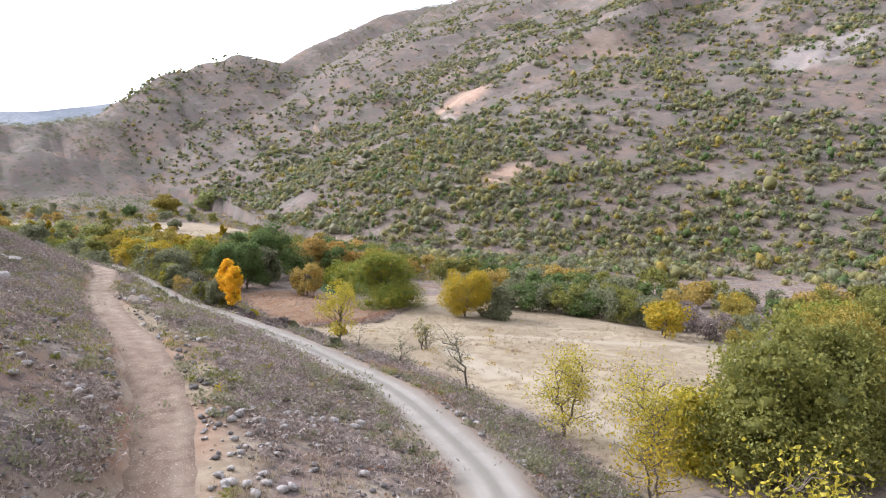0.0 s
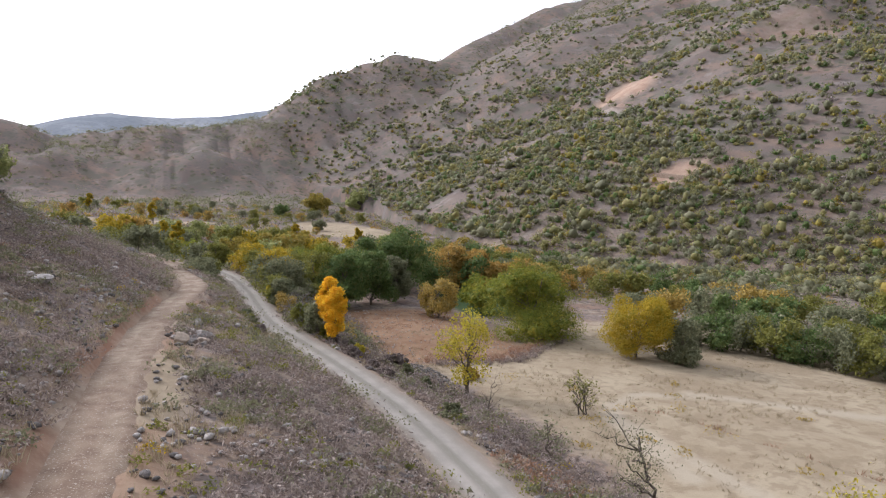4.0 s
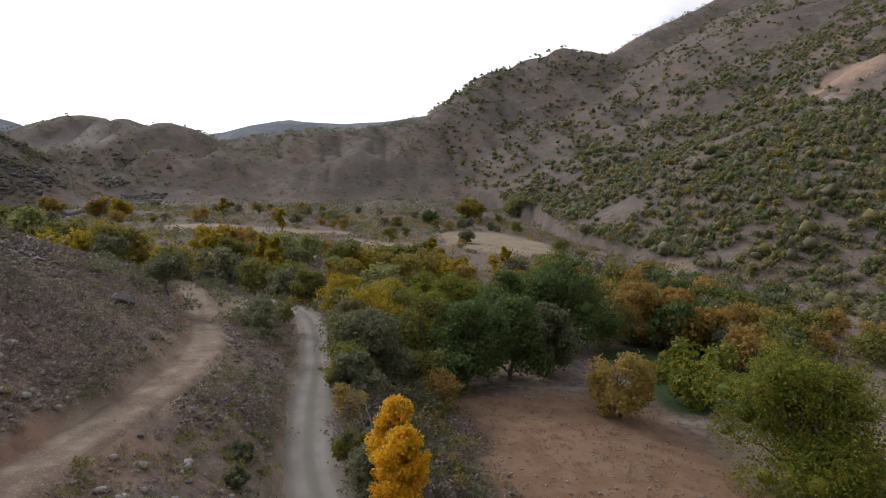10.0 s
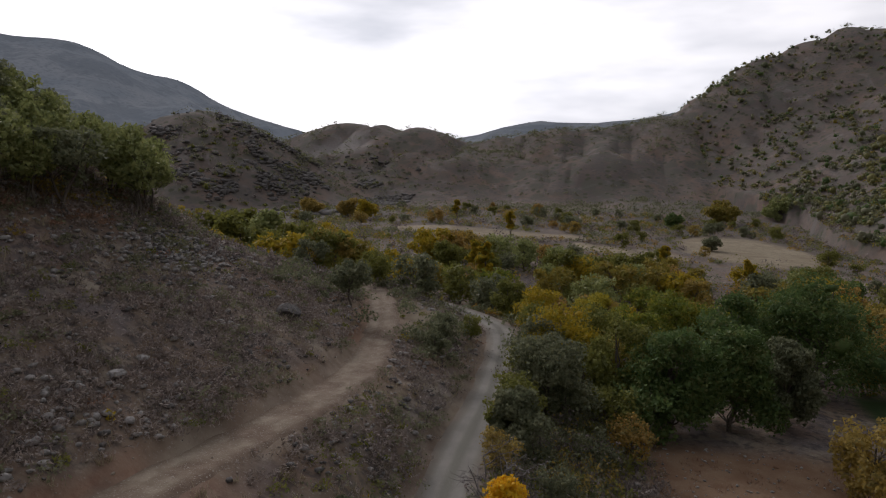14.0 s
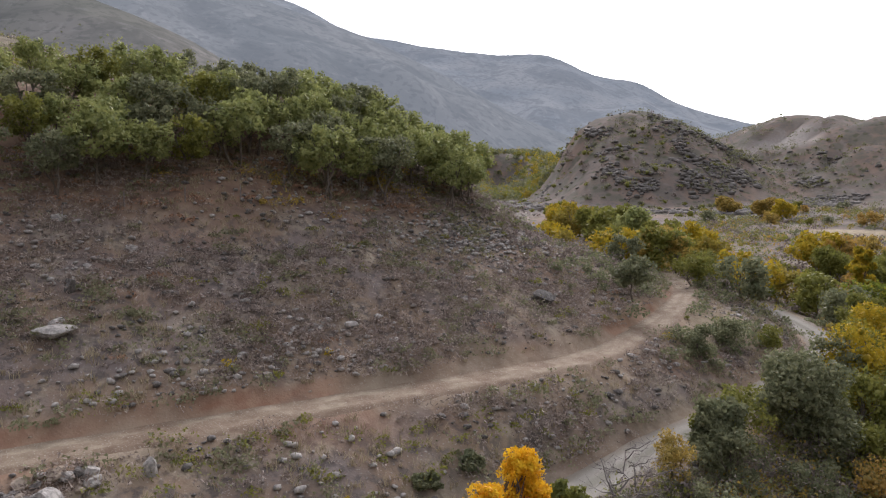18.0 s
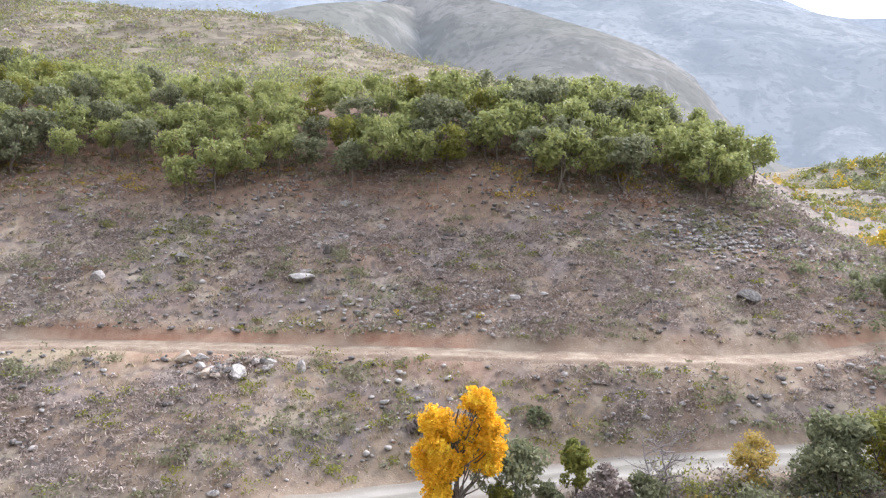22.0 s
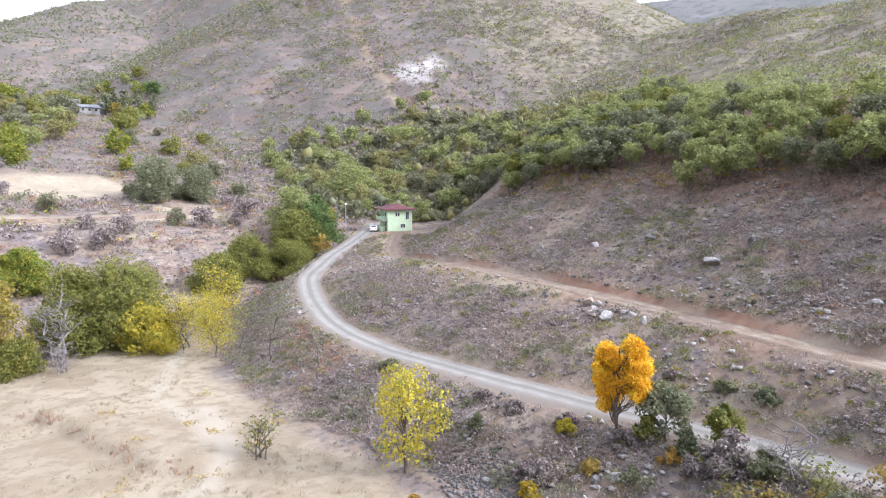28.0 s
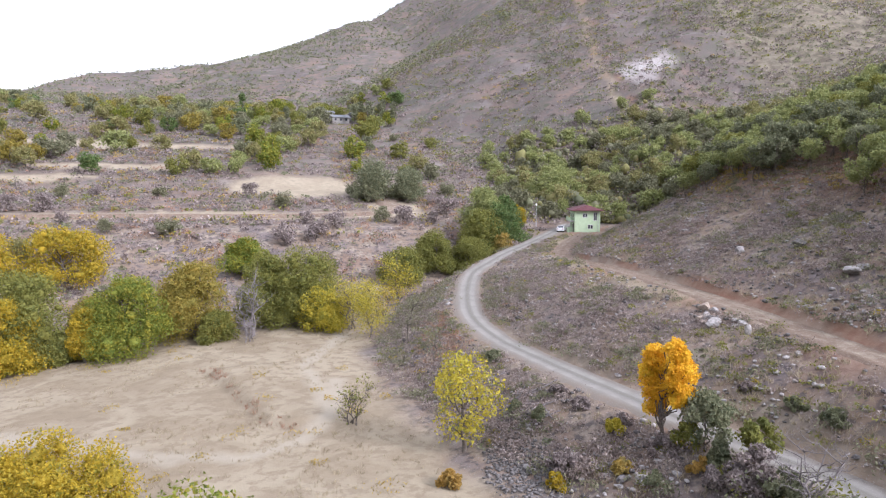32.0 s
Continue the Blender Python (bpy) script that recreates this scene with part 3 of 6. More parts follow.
ribbon("road", ROAD[1:], 1.8, GRAVEL, 0.03, "pale grey gravel valley road with two wheel tracks", 3)
ribbon("dirt_track", TRACK, 1.5, DIRT, 0.03, "ochre dirt track cut along the hillside", 8, ragged=0.16)

def on_ground(line, lift=0.0):
    return [(x, y, height(x, y) + lift) for x, y in line]


ribbon("terrace_road", on_ground([(130, -143), (90, -141), (60, -142), (38, -141.5), (16, -142), (3, -143), (-3.5, -145.5), (-6, -151), (-5, -158), (-9, -165)], 0.3), 2.3, DIRT, 0.03, "pale dirt road along the lower terrace", 12, 0.8)

ribbon("hill_track", on_ground([(188, 425), (182, 400), (172, 345), (160, 284), (157, 262)], 0.45), 2.0, DIRT, 0.03, "pale dirt track climbing across the far hillside", 14, 1.2)
ribbon("hill_track", on_ground([(158, 205), (159, 184), (161, 164), (166, 150), (174, 132)], 0.45), 1.7, DIRT, 0.03, "ochre dirt track cut into the far hillside", 15, 1.2)

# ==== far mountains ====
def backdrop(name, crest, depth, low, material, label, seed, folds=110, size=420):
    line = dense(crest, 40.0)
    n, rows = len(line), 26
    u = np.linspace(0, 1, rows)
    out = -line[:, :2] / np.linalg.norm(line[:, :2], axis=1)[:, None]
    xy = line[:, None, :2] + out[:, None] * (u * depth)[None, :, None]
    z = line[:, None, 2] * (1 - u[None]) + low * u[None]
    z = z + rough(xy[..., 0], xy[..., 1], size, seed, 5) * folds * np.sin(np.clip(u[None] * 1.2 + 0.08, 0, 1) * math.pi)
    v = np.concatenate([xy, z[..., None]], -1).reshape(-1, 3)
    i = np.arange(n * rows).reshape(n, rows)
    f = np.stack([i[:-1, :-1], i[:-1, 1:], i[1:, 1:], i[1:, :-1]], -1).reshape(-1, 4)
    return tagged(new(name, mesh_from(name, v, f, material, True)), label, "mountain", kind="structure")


# mountain surface with aerial haze painted in by colour and emission
def haze_material(name, a, b, glow):
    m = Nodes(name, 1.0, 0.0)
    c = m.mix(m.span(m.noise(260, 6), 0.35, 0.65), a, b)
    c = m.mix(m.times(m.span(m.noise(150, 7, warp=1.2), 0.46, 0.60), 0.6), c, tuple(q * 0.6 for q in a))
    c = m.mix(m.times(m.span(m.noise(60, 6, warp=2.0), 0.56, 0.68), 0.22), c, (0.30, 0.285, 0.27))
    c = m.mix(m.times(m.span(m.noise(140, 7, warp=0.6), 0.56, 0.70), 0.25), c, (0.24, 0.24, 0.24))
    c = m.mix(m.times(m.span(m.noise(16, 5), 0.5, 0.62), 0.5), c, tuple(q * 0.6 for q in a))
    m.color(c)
    # faint blue emission stands in for haze over the slopes
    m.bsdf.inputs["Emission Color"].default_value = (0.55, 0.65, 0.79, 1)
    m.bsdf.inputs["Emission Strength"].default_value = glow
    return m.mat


# base colours pulled towards blue-grey for haze, bluest on the far ranges
NEAR_HAZE = haze_material("grey_green_haze_glow", (0.105, 0.112, 0.112), (0.145, 0.147, 0.143), 0.13)
FAR_HAZE = haze_material("blue_haze_glow", (0.135, 0.15, 0.165), (0.19, 0.195, 0.20), 0.12)
# olive slope colour kept; weak blue emission adds the haze
HAZY_HILL = haze_material("olive_hillside_haze_glow", (0.125, 0.122, 0.098), (0.175, 0.160, 0.140), 0.055)
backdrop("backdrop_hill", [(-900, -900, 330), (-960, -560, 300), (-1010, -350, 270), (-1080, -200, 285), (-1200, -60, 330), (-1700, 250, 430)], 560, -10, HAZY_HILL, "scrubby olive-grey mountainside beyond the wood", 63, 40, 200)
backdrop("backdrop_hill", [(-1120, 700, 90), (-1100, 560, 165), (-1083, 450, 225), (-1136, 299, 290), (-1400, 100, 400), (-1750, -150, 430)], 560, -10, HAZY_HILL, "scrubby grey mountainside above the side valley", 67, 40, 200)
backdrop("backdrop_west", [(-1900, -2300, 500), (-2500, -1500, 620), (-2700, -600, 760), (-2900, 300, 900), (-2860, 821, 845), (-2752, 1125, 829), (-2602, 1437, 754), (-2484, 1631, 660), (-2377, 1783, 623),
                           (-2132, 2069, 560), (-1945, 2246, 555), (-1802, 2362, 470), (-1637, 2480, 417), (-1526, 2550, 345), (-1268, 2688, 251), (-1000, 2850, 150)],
         1700, -90, FAR_HAZE, "hazy blue mountain range beyond the valley", 51)
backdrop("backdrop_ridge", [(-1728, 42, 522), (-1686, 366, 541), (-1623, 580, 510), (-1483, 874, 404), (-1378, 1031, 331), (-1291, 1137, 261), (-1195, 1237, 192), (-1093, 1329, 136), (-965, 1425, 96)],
         900, -60, NEAR_HAZE, "dark hazy mountain flank in front of the far range", 61)
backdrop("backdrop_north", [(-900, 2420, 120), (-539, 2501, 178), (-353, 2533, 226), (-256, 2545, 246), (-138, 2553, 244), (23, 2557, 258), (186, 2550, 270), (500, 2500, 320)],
         1300, -60, FAR_HAZE, "hills at the head of the valley, tinted pale blue for haze", 57)

# ==== plants ====
def tube(path, radii, sides=6):
    path, radii = np.asarray(path, float), np.asarray(radii, float)
    d = np.gradient(path, axis=0)
    d /= np.linalg.norm(d, axis=1)[:, None] + 1e-9
    a = np.cross(d, (0.31, 0.17, 0.93))
    a /= np.linalg.norm(a, axis=1)[:, None] + 1e-9
    b = np.cross(d, a)
    th = np.arange(sides) * 2 * math.pi / sides
    v = path[:, None] + radii[:, None, None] * (np.cos(th)[None, :, None] * a[:, None] + np.sin(th)[None, :, None] * b[:, None])
    n = len(path)
    i = np.arange(n * sides).reshape(n, sides)
    j = np.roll(i, -1, 1)
    return v.reshape(-1, 3), np.stack([i[:-1], j[:-1], j[1:], i[1:]], -1).reshape(-1, 4)


def joined(pieces):
    vs, fs, o = [], [], 0
    for v, f in pieces:
        vs.append(v)
        fs.append(f + o)
        o += len(v)
    return np.vstack(vs), np.vstack(fs)


def bent(rng, a, b, n, wob):
    u = np.linspace(0, 1, n)[:, None]
    p = np.asarray(a, float) * (1 - u) + np.asarray(b, float) * u
    return p + rng.normal(0, wob, (n, 3)) * np.sin(u * math.pi)


def leaves(rng, centres, size, flat=0.0):
    """One small folded leaf clump (a quad) at each place."""
    n = len(centres)
    a = rng.normal(size=(n, 3))
    a[:, 2] *= 1 - flat
    a /= np.linalg.norm(a, axis=1)[:, None]
    b = np.cross(a, rng.normal(size=(n, 3)))
    b /= np.linalg.norm(b, axis=1)[:, None]
    s = size * rng.uniform(0.55, 1.35, (n, 1))
    c = np.cross(a, b)
    v = np.stack([centres - a * s, centres - b * s * 0.55 + c * s * 0.25, centres + a * s, centres + b * s * 0.55 + c * s * 0.2], 1)
    return v.reshape(-1, 3), np.arange(n * 4).reshape(n, 4)


def leaf_tips(rng, centres, size, slim=1.0):
    """One three-cornered leaf clump at each place, for bushes seen from afar."""
    n = len(centres)
    a, b = rng.normal(size=(n, 3)), rng.normal(size=(n, 3))
    a /= np.linalg.norm(a, axis=1)[:, None]
    b -= a * np.sum(a * b, 1)[:, None]
    b /= np.linalg.norm(b, axis=1)[:, None]
    s = size * rng.uniform(0.6, 1.4, (n, 1))
    v = np.stack([centres - a * s, centres + a * s * 0.6 - b * s * 0.7 * slim, centres + a * s * 0.5 + b * s * 0.8 * slim], 1)
    return v.reshape(-1, 3), np.arange(n * 3).reshape(n, 3)


GOLD = (1 + 5 ** 0.5) / 2
ICO_V = np.array([(-1, GOLD, 0), (1, GOLD, 0), (-1, -GOLD, 0), (1, -GOLD, 0), (0, -1, GOLD), (0, 1, GOLD), (0, -1, -GOLD), (0, 1, -GOLD), (GOLD, 0, -1), (GOLD, 0, 1), (-GOLD, 0, -1), (-GOLD, 0, 1)]) / 1.902
ICO_F = np.array([(0, 11, 5), (0, 5, 1), (0, 1, 7), (0, 7, 10), (0, 10, 11), (1, 5, 9), (5, 11, 4), (11, 10, 2), (10, 7, 6), (7, 1, 8), (3, 9, 4), (3, 4, 2), (3, 2, 6), (3, 6, 8), (3, 8, 9), (4, 9, 5), (2, 4, 11), (6, 2, 10), (8, 6, 7), (9, 8, 1)])


def cores(rng, centres, radii):
    """The closed inside of each clump of leaves: an uneven lump."""
    n = len(centres)
    v = centres[:, None] + ICO_V[None] * radii[:, None] * rng.uniform(0.6, 1.25, (n, 12, 1))
    f = ICO_F[None] + (np.arange(n) * 12)[:, None, None]
    return v.reshape(-1, 3), f.reshape(-1, 3)


def lobes(rng, height, width, base, count, top=0.8, dome=False):
    """Centres and radii of the clumps that make up a crown."""
    th = rng.uniform(0, 2 * math.pi, count)
    u = rng.uniform(0, 1, count)
    z = base + (height - base) * (0.12 + 0.76 * u)
    reach = np.sin(np.clip(0.16 + 0.84 * u * top, 0, 1) * math.pi) ** 0.7
    if dome:
        reach = np.sqrt(np.clip(1 - (0.95 * u) ** 1.7, 0.03, 1))
    r = width * 0.5 * reach * np.sqrt(rng.uniform(0.08, 0.85, count))
    rad = (0.13 + 0.13 * rng.uniform(size=count)) * min(width, (height - base)) * (0.55 + 0.6 * reach)
    return np.stack([r * np.cos(th), r * np.sin(th), z], -1), rad


def crown_points(rng, cen, rad, n):
    k = rng.choice(len(cen), n, p=rad ** 2 / np.sum(rad ** 2))
    d = rng.normal(size=(n, 3))
    d /= np.linalg.norm(d, axis=1)[:, None]
    r = rad[k] * rng.uniform(0.25, 1.0, n) ** 0.45 * rng.uniform(0.85, 1.2, n)
    # every lobe is pulled out of round in its own way
    pull = np.eye(3) + rng.normal(0, 0.15, (len(cen), 3, 3))
    return cen[k] + np.einsum("nij,nj->ni", pull[k], d * r[:, None] * np.array([1, 1, 0.8]))


def tree(name, x, y, height_m, width, leaf, label, category="tree", base=0.25, count=26, n=4200, size=0.2, seed=1, trunk=None, lean=(0, 0), stems=1,
         bark=None, group="", sink=0.1, leafy=None, top=0.8, crowns=None, far=False, dome=False, core=0.34, airy=1.0):
    rng = np.random.default_rng(seed)
    bark = bark or BARK
    root = new(name)
    tagged(root, label, category, group)
    root.location = (x, y, height(x, y) - sink)
    cen, rad = lobes(rng, height_m, width, base * height_m, count, top, dome)
    rad = rad * airy
    if crowns:
        sets = []
        for cx, cy, z0, z1, w in crowns:
            c, r = lobes(rng, z1, w, z0, count // len(crowns), top)
            c[:, :2] += (cx, cy)
            sets.append((c, r))
        cen, rad = np.vstack([q[0] for q in sets]), np.concatenate([q[1] for q in sets])
        mixed = rng.permutation(len(cen))
        cen, rad = cen[mixed], rad[mixed]
    cen[:, :2] += np.outer(cen[:, 2] / height_m, lean) * height_m
    tr = trunk or 0.022 * height_m + 0.03
    woods = []
    for s in range(stems):
        foot = rng.normal(0, 0.12 * (stems > 1) * width * 0.5, 3)
        foot[2] = -0.3
        tip = np.array([lean[0] * height_m * 0.8, lean[1] * height_m * 0.8, height_m * 0.82]) + rng.normal(0, 0.1 * width * (1 + (stems > 1)), 3) * (1, 1, 0.2)
        p = bent(rng, foot, tip, 8, 0.03 * height_m)
        woods.append((p, np.linspace(tr, tr * 0.22, 8) / math.sqrt(stems)))
    limbs = []
    for c in cen[: 9 if far else max(10, count // 2)]:
        p = woods[rng.integers(stems)][0]
        at = p[min(6, max(1, int(8 * (c[2] * 0.7 / height_m))))]
        limbs.append(tube(bent(rng, at, c, 5, 0.02 * height_m), np.linspace(tr * 0.38, tr * 0.08, 5) / math.sqrt(stems), 3 if far else 5))
    me = mesh_from("trunk", *joined([tube(p, r, 7) for p, r in woods]), bark, True)
    part("trunk", me, root)
    tagged(part("branchwork", mesh_from("branchwork", *joined(limbs), bark, True), root), kind="stuff")
    if n:
        pts = crown_points(rng, cen, rad, n)
        pieces = [leaf_tips(rng, pts, size)]
        if core and leaf != "mauve":
            pieces.append(cores(rng, cen, rad[:, None] * core * np.array([1, 1, 0.8])))
        part("crown", mesh_from("crown", *joined(pieces), LEAF[leaf]), root, leafy or "")
    return root


def bare_tree(name, x, y, height_m, width, label, seed, lean=(0, 0), leaf=None, n=0, size=0.12, stems=1, bark=None, category="tree"):
    """A tree that has lost most of its leaves: trunk, forked limbs and fine twigs."""
    rng = np.random.default_rng(seed)
    root = tagged(new(name), label, category)
    root.location = (x, y, height(x, y) - 0.1)
    bark = bark or BARK
    trunks, limbs, twigs, tips = [], [], [], []
    for s in range(stems):
        foot = np.array([rng.normal(0, 0.1 * stems), rng.normal(0, 0.1 * stems), -0.3])
        tip = np.array([lean[0] * height_m, lean[1] * height_m, height_m * 0.75]) + rng.normal(0, 0.08 * height_m, 3) * (1, 1, 0.1) * stems ** 0.5
        p = bent(rng, foot, tip, 9, 0.03 * height_m)
        r0 = 0.016 * height_m + 0.03
        trunks.append(tube(p, np.linspace(r0, r0 * 0.2, 9), 7))
        for _ in range(9):
            k = rng.integers(2, 9)
            th = rng.uniform(0, 2 * math.pi)
            q = p[k] + np.array([math.cos(th) * width * 0.5, math.sin(th) * width * 0.5, height_m * rng.uniform(0.08, 0.34)]) * rng.uniform(0.5, 1.0)
            b = bent(rng, p[k], q, 6, 0.02 * height_m)
            limbs.append(tube(b, np.linspace(r0 * 0.4, r0 * 0.1, 6), 5))
            for _ in range(9):
                j = rng.integers(1, 6)
                e = b[j] + rng.normal(0, 0.5, 3) * (1, 1, 0.6) * width * 0.22 + (0, 0, 0.05 * height_m)
                twigs.append(tube(bent(rng, b[j], e, 4, 0.03), np.linspace(r0 * 0.12, r0 * 0.035, 4), 3))
                tips.append(e)
    part("trunk", mesh_from("trunk", *joined(trunks), bark, True), root)
    part("branchwork", mesh_from("branchwork", *joined(limbs), bark, True), root)
    tagged(part("twig_mass", mesh_from("twig_mass", *joined(twigs), bark, True), root), kind="stuff")
    if n:
        tips = np.array(tips)
        pts = tips[rng.integers(0, len(tips), n)] + rng.normal(0, 0.09 * width, (n, 3))
        part("foliage", mesh_from("foliage", *leaves(rng, pts, size), LEAF[leaf]), root)
    return root


# single trees round the meadow and the road
tree("orange_tree", 0, 0, 8.3, 3.6, "gold", "twin-crowned golden orange tree beside the gravel road", base=0.25, count=110, n=22000, size=0.10, seed=19, airy=1.2, trunk=0.17,
     crowns=[(-0.1, -1.0, 1.0, 7.6, 2.35), (-0.4, 1.25, 2.4, 8.4, 2.35)], top=0.9)
tree("walnut_tree", 32.2, 16.0, 11.3, 14.5, "walnut", "broad green and yellow walnut tree at the meadow's edge", base=0.0, count=60, n=52000, size=0.115, dome=True, seed=12)
tree("yellow_tree", 41.2, 0.2, 8.6, 9.5, "yellow", "round golden yellow tree standing on the dry meadow", base=0.08, count=40, n=34000, size=0.10, seed=13)
tree("dark_bush_tree", 46, -3.0, 6.5, 6, "sage", "dark grey-green bushy tree beside the yellow one", base=0.0, count=24, n=6000, size=0.18, dome=True, seed=14)
tree("ochre_tree", 23, 29.4, 6.8, 6, "ochre", "round ochre tree between the fallow and green plots", base=0.05, count=20, n=4500, size=0.18, seed=15)
tree("yellow_poplar_sapling", 12.2, -10.6, 9.2, 5.6, "lemon", "sparse lemon-yellow tree below the road bank", base=0.1, count=26, n=3000, size=0.14, seed=16, core=0)
for i, (px, py, h, w, lf) in enumerate([(9.2, 38.8, 10, 8, "green"), (14.5, 41, 10.5, 8, "green"), (19.8, 44, 9.0, 6, "sage"), (26, 58, 14, 15, "green"), (17, 56, 11, 8, "green"), (37, 62, 10, 8, "rust"), (44, 63, 9, 8, "rust")]):
    tree("walnut_tree", px, py, h, w, lf, {"sage": "dense dark grey-green tree in the grove below the road", "green": "tall dark green walnut tree in the grove below the road", "rust": "rusty orange tree in the grove below the road"}[lf], base=0.05, count=34, n=15000, size=0.18, seed=30 + i, group="grove below the road", dome=True)
for i, (px, py, h, w, lf) in enumerate([(-1.6, 33, 7.5, 6, "sage"), (-1, 46, 8.5, 7, "yellow"), (4.5, 41, 9.5, 6, "olive"), (2, 53, 8, 7, "olive"), (-4, 58, 7, 6, "yellow"),
                                        (6, 60, 8, 7, "walnut"), (12, 66, 9, 8, "walnut"), (-3, 24, 4.5, 3.5, "sage"), (20, 62, 9, 8, "walnut"), (1, 70, 7, 6, "lemon"), (-10, 72, 6, 5, "olive")]):
    tree("roadside_tree", px, py, h, w, lf, {"sage": "grey-green bushy tree by the gravel road", "yellow": "yellow autumn tree by the gravel road", "olive": "olive green tree by the gravel road",
         "walnut": "yellowing walnut tree below the road bend", "lemon": "lemon yellow tree below the road bend"}[lf], base=0.08, count=22, n=8000, size=0.16, seed=50 + i, group="trees by the road")
bare_tree("bare_tree", 10.2, -46.0, 8.5, 5, "almost bare slender grey tree with a few yellowish leaves", 21, lean=(0.08, 0.03), leaf="dusty", n=1300, size=0.07)
bare_tree("bare_tree", 9.5, -34, 5.0, 3.2, "small bare grey tree on the road bank", 22, leaf="sage", n=160)
bare_tree("bare_tree", 10.5, -20, 4.2, 2.6, "thin bare sapling on the road bank", 23)
bare_tree("sparse_tree", 13.6, -56, 8.0, 6, "half-bare tree with bright yellow leaves by the road", 24, leaf="lemon", n=5200, size=0.105, stems=2)
bare_tree("sparse_tree", 15.5, -64, 8.2, 8, "wide half-bare tree with scattered yellow leaves", 25, leaf="lemon", n=5600, size=0.105, stems=3)
bare_tree("sparse_tree", 9.8, -70, 6.0, 5, "small half-bare tree with golden leaves by the road", 26, leaf="yellow", n=900, size=0.15, stems=2)
bare_tree("sparse_tree", 4.5, -83, 9.0, 7, "tall pale yellow half-bare tree by the road", 27, leaf="lemon", n=1500, size=0.17, stems=2)
bare_tree("grey_tree", 31, -65.5, 10, 6, "leafless grey tree at the meadow's edge", 28, bark=TWIG, stems=4, leaf="sage", n=300)
EDGE_LABEL = {"olive": "dense dome-shaped olive green tree at the meadow's edge", "bronze": "dense bronze-green tree at the meadow's edge", "lemon": "bright yellow-green bush tree at the meadow's edge",
              "yellow": "golden yellow tree at the meadow's edge", "walnut": "dense green and yellow tree at the meadow's edge"}
for i, (px, py, h, w, lf) in enumerate([(61, -62, 13.5, 13, "olive"), (62.5, -57.5, 11, 9, "yellow"), (52.9, -58.5, 8.5, 4, "yellow"), (47, -60.5, 12, 11, "walnut"), (53.5, -65, 9, 7, "bronze"), (39.5, -66.5, 13, 11, "bronze"), (22.5, -71, 13.5, 12.5, "olive"),
                                        (28.5, -72, 12.5, 9, "olive"), (20.3, -65.6, 7, 8, "lemon"), (74, -60, 13, 13, "olive"), (86, -54, 12, 13, "bronze"), (97, -50, 12, 12, "olive"), (36, -63, 5, 5, "olive"), (57, -59.5, 5, 6, "olive")]):
    tree("field_edge_tree", px, py, h, w, lf, EDGE_LABEL[lf], base=0.0, count=60, n=24000 if h > 10 else 11000, size=0.16, seed=70 + i, group="trees along the meadow edge", dome=True)
for i, (px, py, h, w, lf) in enumerate([(-7, -104, 9, 9, "olive"), (-14, -101, 8.5, 9, "olive"), (-20, -110, 10, 9, "olive"), (-25, -111, 11, 8, "green"), (-22, -118, 12, 8, "oak"), (33, -103, 7.5, 7.5, "walnut"), (66, -101, 10.5, 13, "yellow"), (80, -100, 11, 11, "yellow"), (-28, -118, 10, 6, "green"), (1, -98, 7, 8, "olive"),
                                        (-33, -125, 5, 4, "yellow"), (-57, -158, 11, 12, "oak"), (-2, -160, 11, 12, "sage"), (-12, -160, 9, 8, "sage")]):
    h, w = (h, w) if i < 2 else (h * 1.12, w * 1.22)
    tree("valley_tree", px, py, h, w, lf, {"olive": "dense olive green tree beside the road bend", "green": "dark green tree beside the road", "oak": "light green tree by the house", "walnut": "green tree on the terrace bank",
         "yellow": "golden yellow tree on the terrace bank", "sage": "grey-green tree by the terrace road"}[lf], base=0.0, count=46, n=34000 if i < 2 else 13000, size=0.115 if i < 2 else 0.20, seed=90 + i, group="trees near the house", dome=True)

# ==== scrub, woods and stones ====
def scatter(n, x0, x1, y0, y1, chance, seed):
    rng = np.random.default_rng(seed)
    x, y = rng.uniform(x0, x1, n), rng.uniform(y0, y1, n)
    k = rng.uniform(size=n) < chance(x, y)
    return x[k], y[k]


